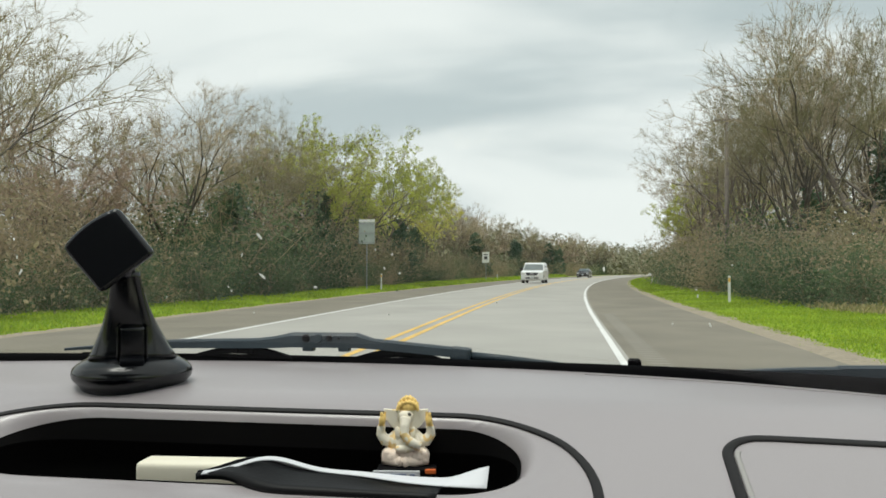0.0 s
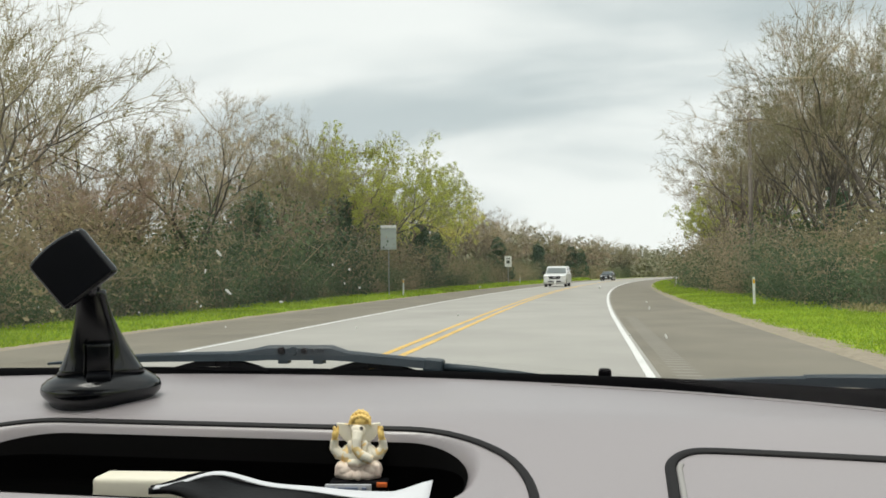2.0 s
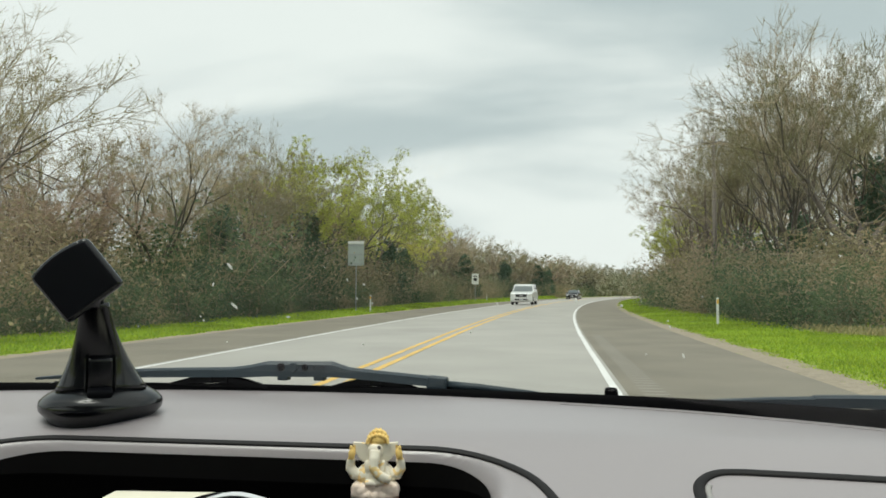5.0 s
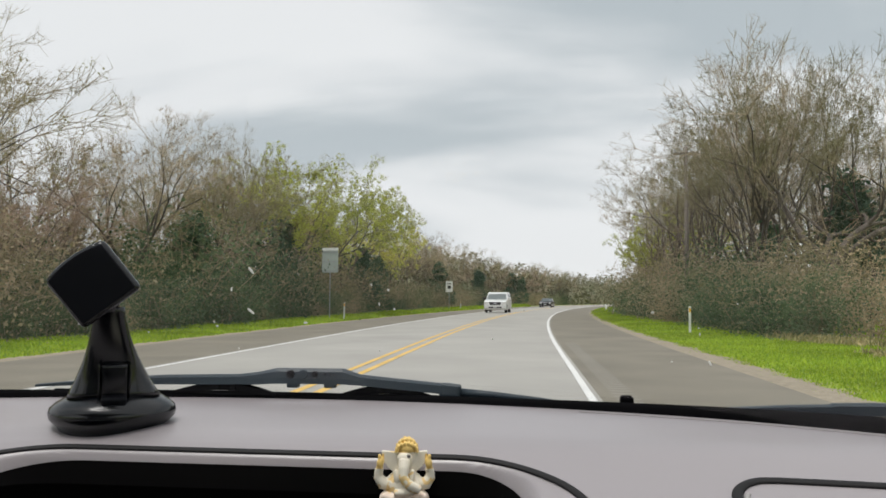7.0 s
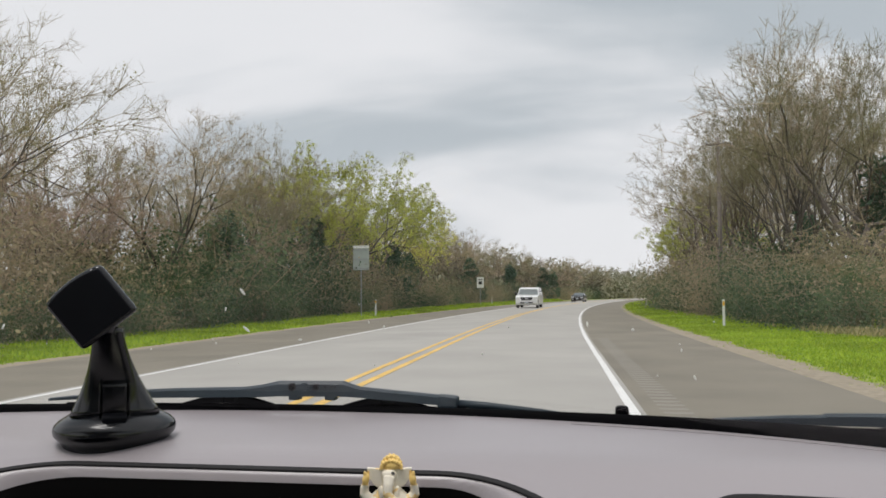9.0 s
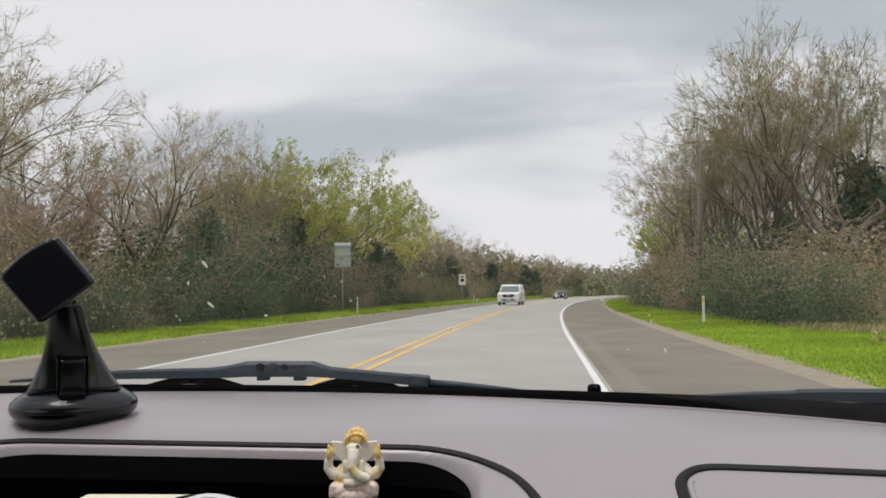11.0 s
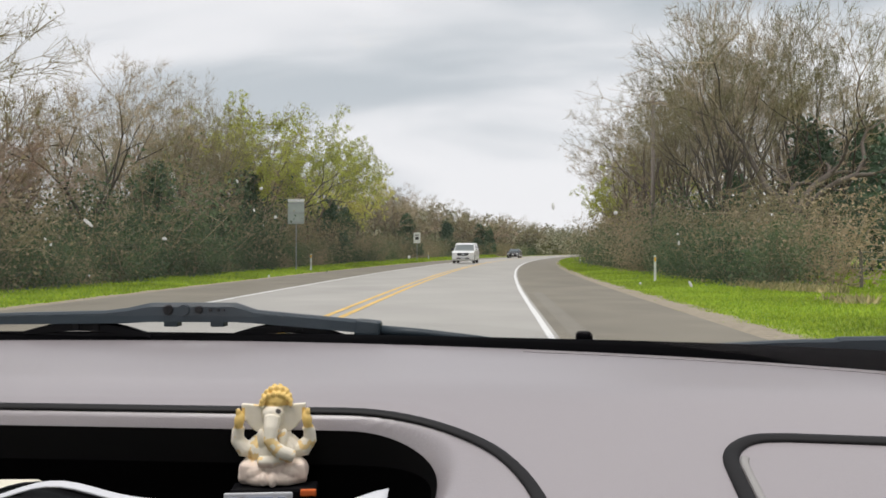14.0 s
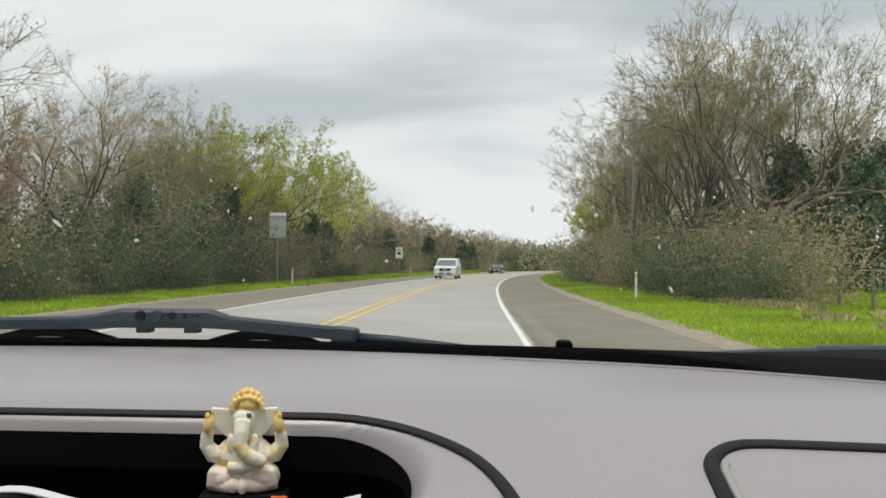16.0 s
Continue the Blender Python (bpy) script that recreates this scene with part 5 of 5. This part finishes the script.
def suv(s, off):
    th = empty("suv", at_road(s, off, 0.03, 180), "white sport utility vehicle driving on the oncoming lane", "car")
    bm = bmesh.new()
    side_body(bm, [(2.46, 0.30), (2.57, 0.42), (2.57, 0.72), (2.5, 1.00), (2.2, 1.09), (1.30, 1.17), (-2.45, 1.18), (-2.5, 0.5), (-2.3, 0.30), (2.3, 0.26)], 1.01, 0.06, lambda y, z: 1 - 0.07 * max(0, y - 1.9))
    part("body", bm, M_SUV, th, smooth=True)
    bm = bmesh.new()
    side_body(bm, [(1.30, 1.08), (0.50, 1.74), (0.1, 1.84), (-2.1, 1.84), (-2.46, 1.08)], 0.985, 0.05, lambda y, z: 1 - 0.145 * max(0, z - 1.12) / 0.75)
    part("cabin", bm, M_SUV, th, smooth=True)
    bm = bmesh.new()
    v = [bm.verts.new(p) for p in ((-0.89, 1.18, 1.18), (0.89, 1.18, 1.18), (0.78, 0.58, 1.675), (-0.78, 0.58, 1.675))]
    bm.faces.new(v)
    bmesh.ops.solidify(bm, geom=bm.faces[:], thickness=-0.02)
    bmesh.ops.translate(bm, verts=bm.verts, vec=(0, 0.03, 0.02))
    part("windscreen", bm, glass("suv_windscreen", (0.36, 0.40, 0.40), 1.0, clear=False), th)
    for sx in (-1, 1):
        for y0, y1 in ((0.55, -0.35), (-0.45, -1.35), (-1.45, -2.2)):
            bm = bmesh.new()
            yt0 = min(y0, 0.42)
            v = [bm.verts.new(p) for p in ((sx * 0.972, y0 + (0.35 if y0 > 0.5 else 0), 1.22), (sx * 0.972, y1, 1.22), (sx * 0.884, y1, 1.68), (sx * 0.884, yt0, 1.68))]
            bm.faces.new(v)
            bmesh.ops.solidify(bm, geom=bm.faces[:], thickness=0.015)
            part("side_window", bm, M_CARGLASS, th)
        bm = bmesh.new()
        box(bm, (sx * 1.11, 1.0, 1.27), (0.27, 0.13, 0.20), 0.04, segs=3)
        part("mirror", bm, M_SUV if sx < 0 else M_GRILLE, th)
        bm = bmesh.new()
        box(bm, (sx * 0.80, 2.505, 0.86), (0.30, 0.12, 0.20), 0.03, (0, 0, sx * -12), 3)
        part("headlight", bm, M_LAMP, th)
    bm = bmesh.new()
    side_body(bm, [(2.50, 0.70), (2.60, 0.70), (2.57, 0.95), (2.48, 0.95)], 0.56, 0.015, lambda y, z: 0.82 if z < 0.9 else 1)
    g = part("grille", bm, M_GRILLE, th, "dark grille with a small bright badge")
    bm = bmesh.new()
    box(bm, (0, 2.605, 0.83), (0.30, 0.02, 0.08), 0.01)
    part("badge", bm, M_RIM, g)
    bm = bmesh.new()
    box(bm, (0, 2.54, 0.47), (1.15, 0.10, 0.12), 0.02)
    part("bumper_intake", bm, M_GRILLE, th)
    bm = bmesh.new()
    box(bm, (0, 2.59, 0.50), (0.32, 0.02, 0.14), 0.005)
    pl = part("number_plate", bm, M_SIGN_WHITE, th)
    bm = bmesh.new()
    box(bm, (0, 2.602, 0.50), (0.22, 0.006, 0.05))
    part("print_bar", bm, M_INK, pl)
    wheels(th, 0.98, 0.38, (1.55, -1.5), 6)


def coupe(s, off):
    th = empty("coupe", at_road(s, off, 0.03, 180), "black two-door muscle coupe driving on the oncoming lane", "car")
    bm = bmesh.new()
    side_body(bm, [(2.42, 0.35), (2.50, 0.62), (2.40, 0.80), (1.0, 0.97), (-2.1, 1.02), (-2.45, 0.95), (-2.45, 0.4), (-2.2, 0.25), (2.2, 0.22)], 0.95, 0.06)
    part("body", bm, M_COUPE, th, smooth=True)
    bm = bmesh.new()
    side_body(bm, [(1.02, 0.93), (0.30, 1.38), (0.0, 1.43), (-0.9, 1.42), (-2.0, 0.99)], 0.88, 0.05, lambda y, z: 1 - 0.2 * max(0, z - 0.95) / 0.5)
    part("cabin", bm, M_COUPE, th, smooth=True)
    bm = bmesh.new()
    v = [bm.verts.new(p) for p in ((-0.78, 0.99, 0.975), (0.78, 0.99, 0.975), (0.66, 0.34, 1.375), (-0.66, 0.34, 1.375))]
    bm.faces.new(v)
    bmesh.ops.solidify(bm, geom=bm.faces[:], thickness=-0.02)
    bmesh.ops.translate(bm, verts=bm.verts, vec=(0, 0.03, 0.02))
    part("windscreen", bm, glass("coupe_windscreen", (0.25, 0.29, 0.30), 1.0, clear=False), th)
    for sx in (-1, 1):
        bm = bmesh.new()
        v = [bm.verts.new(p) for p in ((sx * 0.885, 0.72, 1.0), (sx * 0.885, -1.0, 1.02), (sx * 0.735, -0.8, 1.35), (sx * 0.735, 0.24, 1.35))]
        bm.faces.new(v)
        bmesh.ops.solidify(bm, geom=bm.faces[:], thickness=0.015)
        part("side_window", bm, M_CARGLASS, th)
        bm = bmesh.new()
        box(bm, (sx * 1.0, 0.72, 1.03), (0.2, 0.10, 0.12), 0.03, segs=3)
        part("mirror", bm, M_COUPE, th)
        for dx in (0.62, 0.80):
            bm = bmesh.new()
            bmesh.ops.create_cone(bm, cap_ends=True, segments=20, radius1=0.085, radius2=0.08, depth=0.06, matrix=pose(sx * dx, 2.485, 0.66, 90))
            part("headlight", bm, M_LAMP, th)
        bm = bmesh.new()
        bmesh.ops.create_cone(bm, cap_ends=True, segments=16, radius1=0.05, radius2=0.05, depth=0.06, matrix=pose(sx * 0.72, 2.46, 0.38, 90))
        part("fog_lamp", bm, M_LAMP, th)
        bm = bmesh.new()
        box(bm, (sx * 0.32, 1.25, 0.955), (0.26, 0.16, 0.03), 0.01, (-6, 0, 0))
        part("bonnet_scoop", bm, M_GRILLE, th)
    bm = bmesh.new()
    box(bm, (0, 2.47, 0.66), (1.05, 0.06, 0.14), 0.02)
    part("grille", bm, M_GRILLE, th)
    bm = bmesh.new()
    box(bm, (0, 2.52, 0.50), (0.34, 0.02, 0.15), 0.005)
    pl = part("number_plate", bm, M_SIGN_WHITE, th)
    bm = bmesh.new()
    box(bm, (0, 2.532, 0.50), (0.22, 0.006, 0.05))
    part("print_bar", bm, M_INK, pl)
    wheels(th, 0.93, 0.34, (1.5, -1.45), 5)


suv(74, -3.9)
coupe(128, -3.9)


# milled rumble grooves beside the edge line
def grooves():
    bm = bmesh.new()
    box(bm, (0, 0, 0), (0.30, 0.12, 0.012), 0.004)
    data = bpy.data.meshes.new("rumble_groove")
    bm.to_mesh(data)
    bm.free()
    data.materials.append(M_GROOVE)
    host = bpy.data.objects["shoulder_right"]
    for k in range(60):
        s = 5.0 + 0.30 * k
        g = new("rumble_groove", data)
        g.parent = host
        g.matrix_world = at_road(s, 1.86, -0.0120)


grooves()


# the carrying car's front end and wheels
bm = bmesh.new()
side_body(bm, [(1.06, 0.30), (1.06, 0.985), (1.30, 0.965), (1.72, 0.84), (1.92, 0.66), (1.94, 0.42), (1.84, 0.28)], 0.82, 0.05, lambda y, z: 1 - 0.10 * max(0.0, y - 1.06) ** 2)
bmesh.ops.translate(bm, verts=bm.verts, vec=(MID, 0, 0))
part("bonnet", bm, M_BODY, car, "silver bonnet and wings ahead of the cowl", smooth=True)
for sx in (-1, 1):
    bm = bmesh.new()
    box(bm, (MID + sx * 0.80, 0.83, 0.63), (0.06, 0.56, 0.62), 0.02)
    part("wing", bm, M_BODY, car, smooth=True)
axle = {o.name for o in car.children}
wheels(car, 0.84, 0.31, (1.42, -1.40), 7)
for o in car.children:
    if o.name not in axle:
        o.location.x += MID
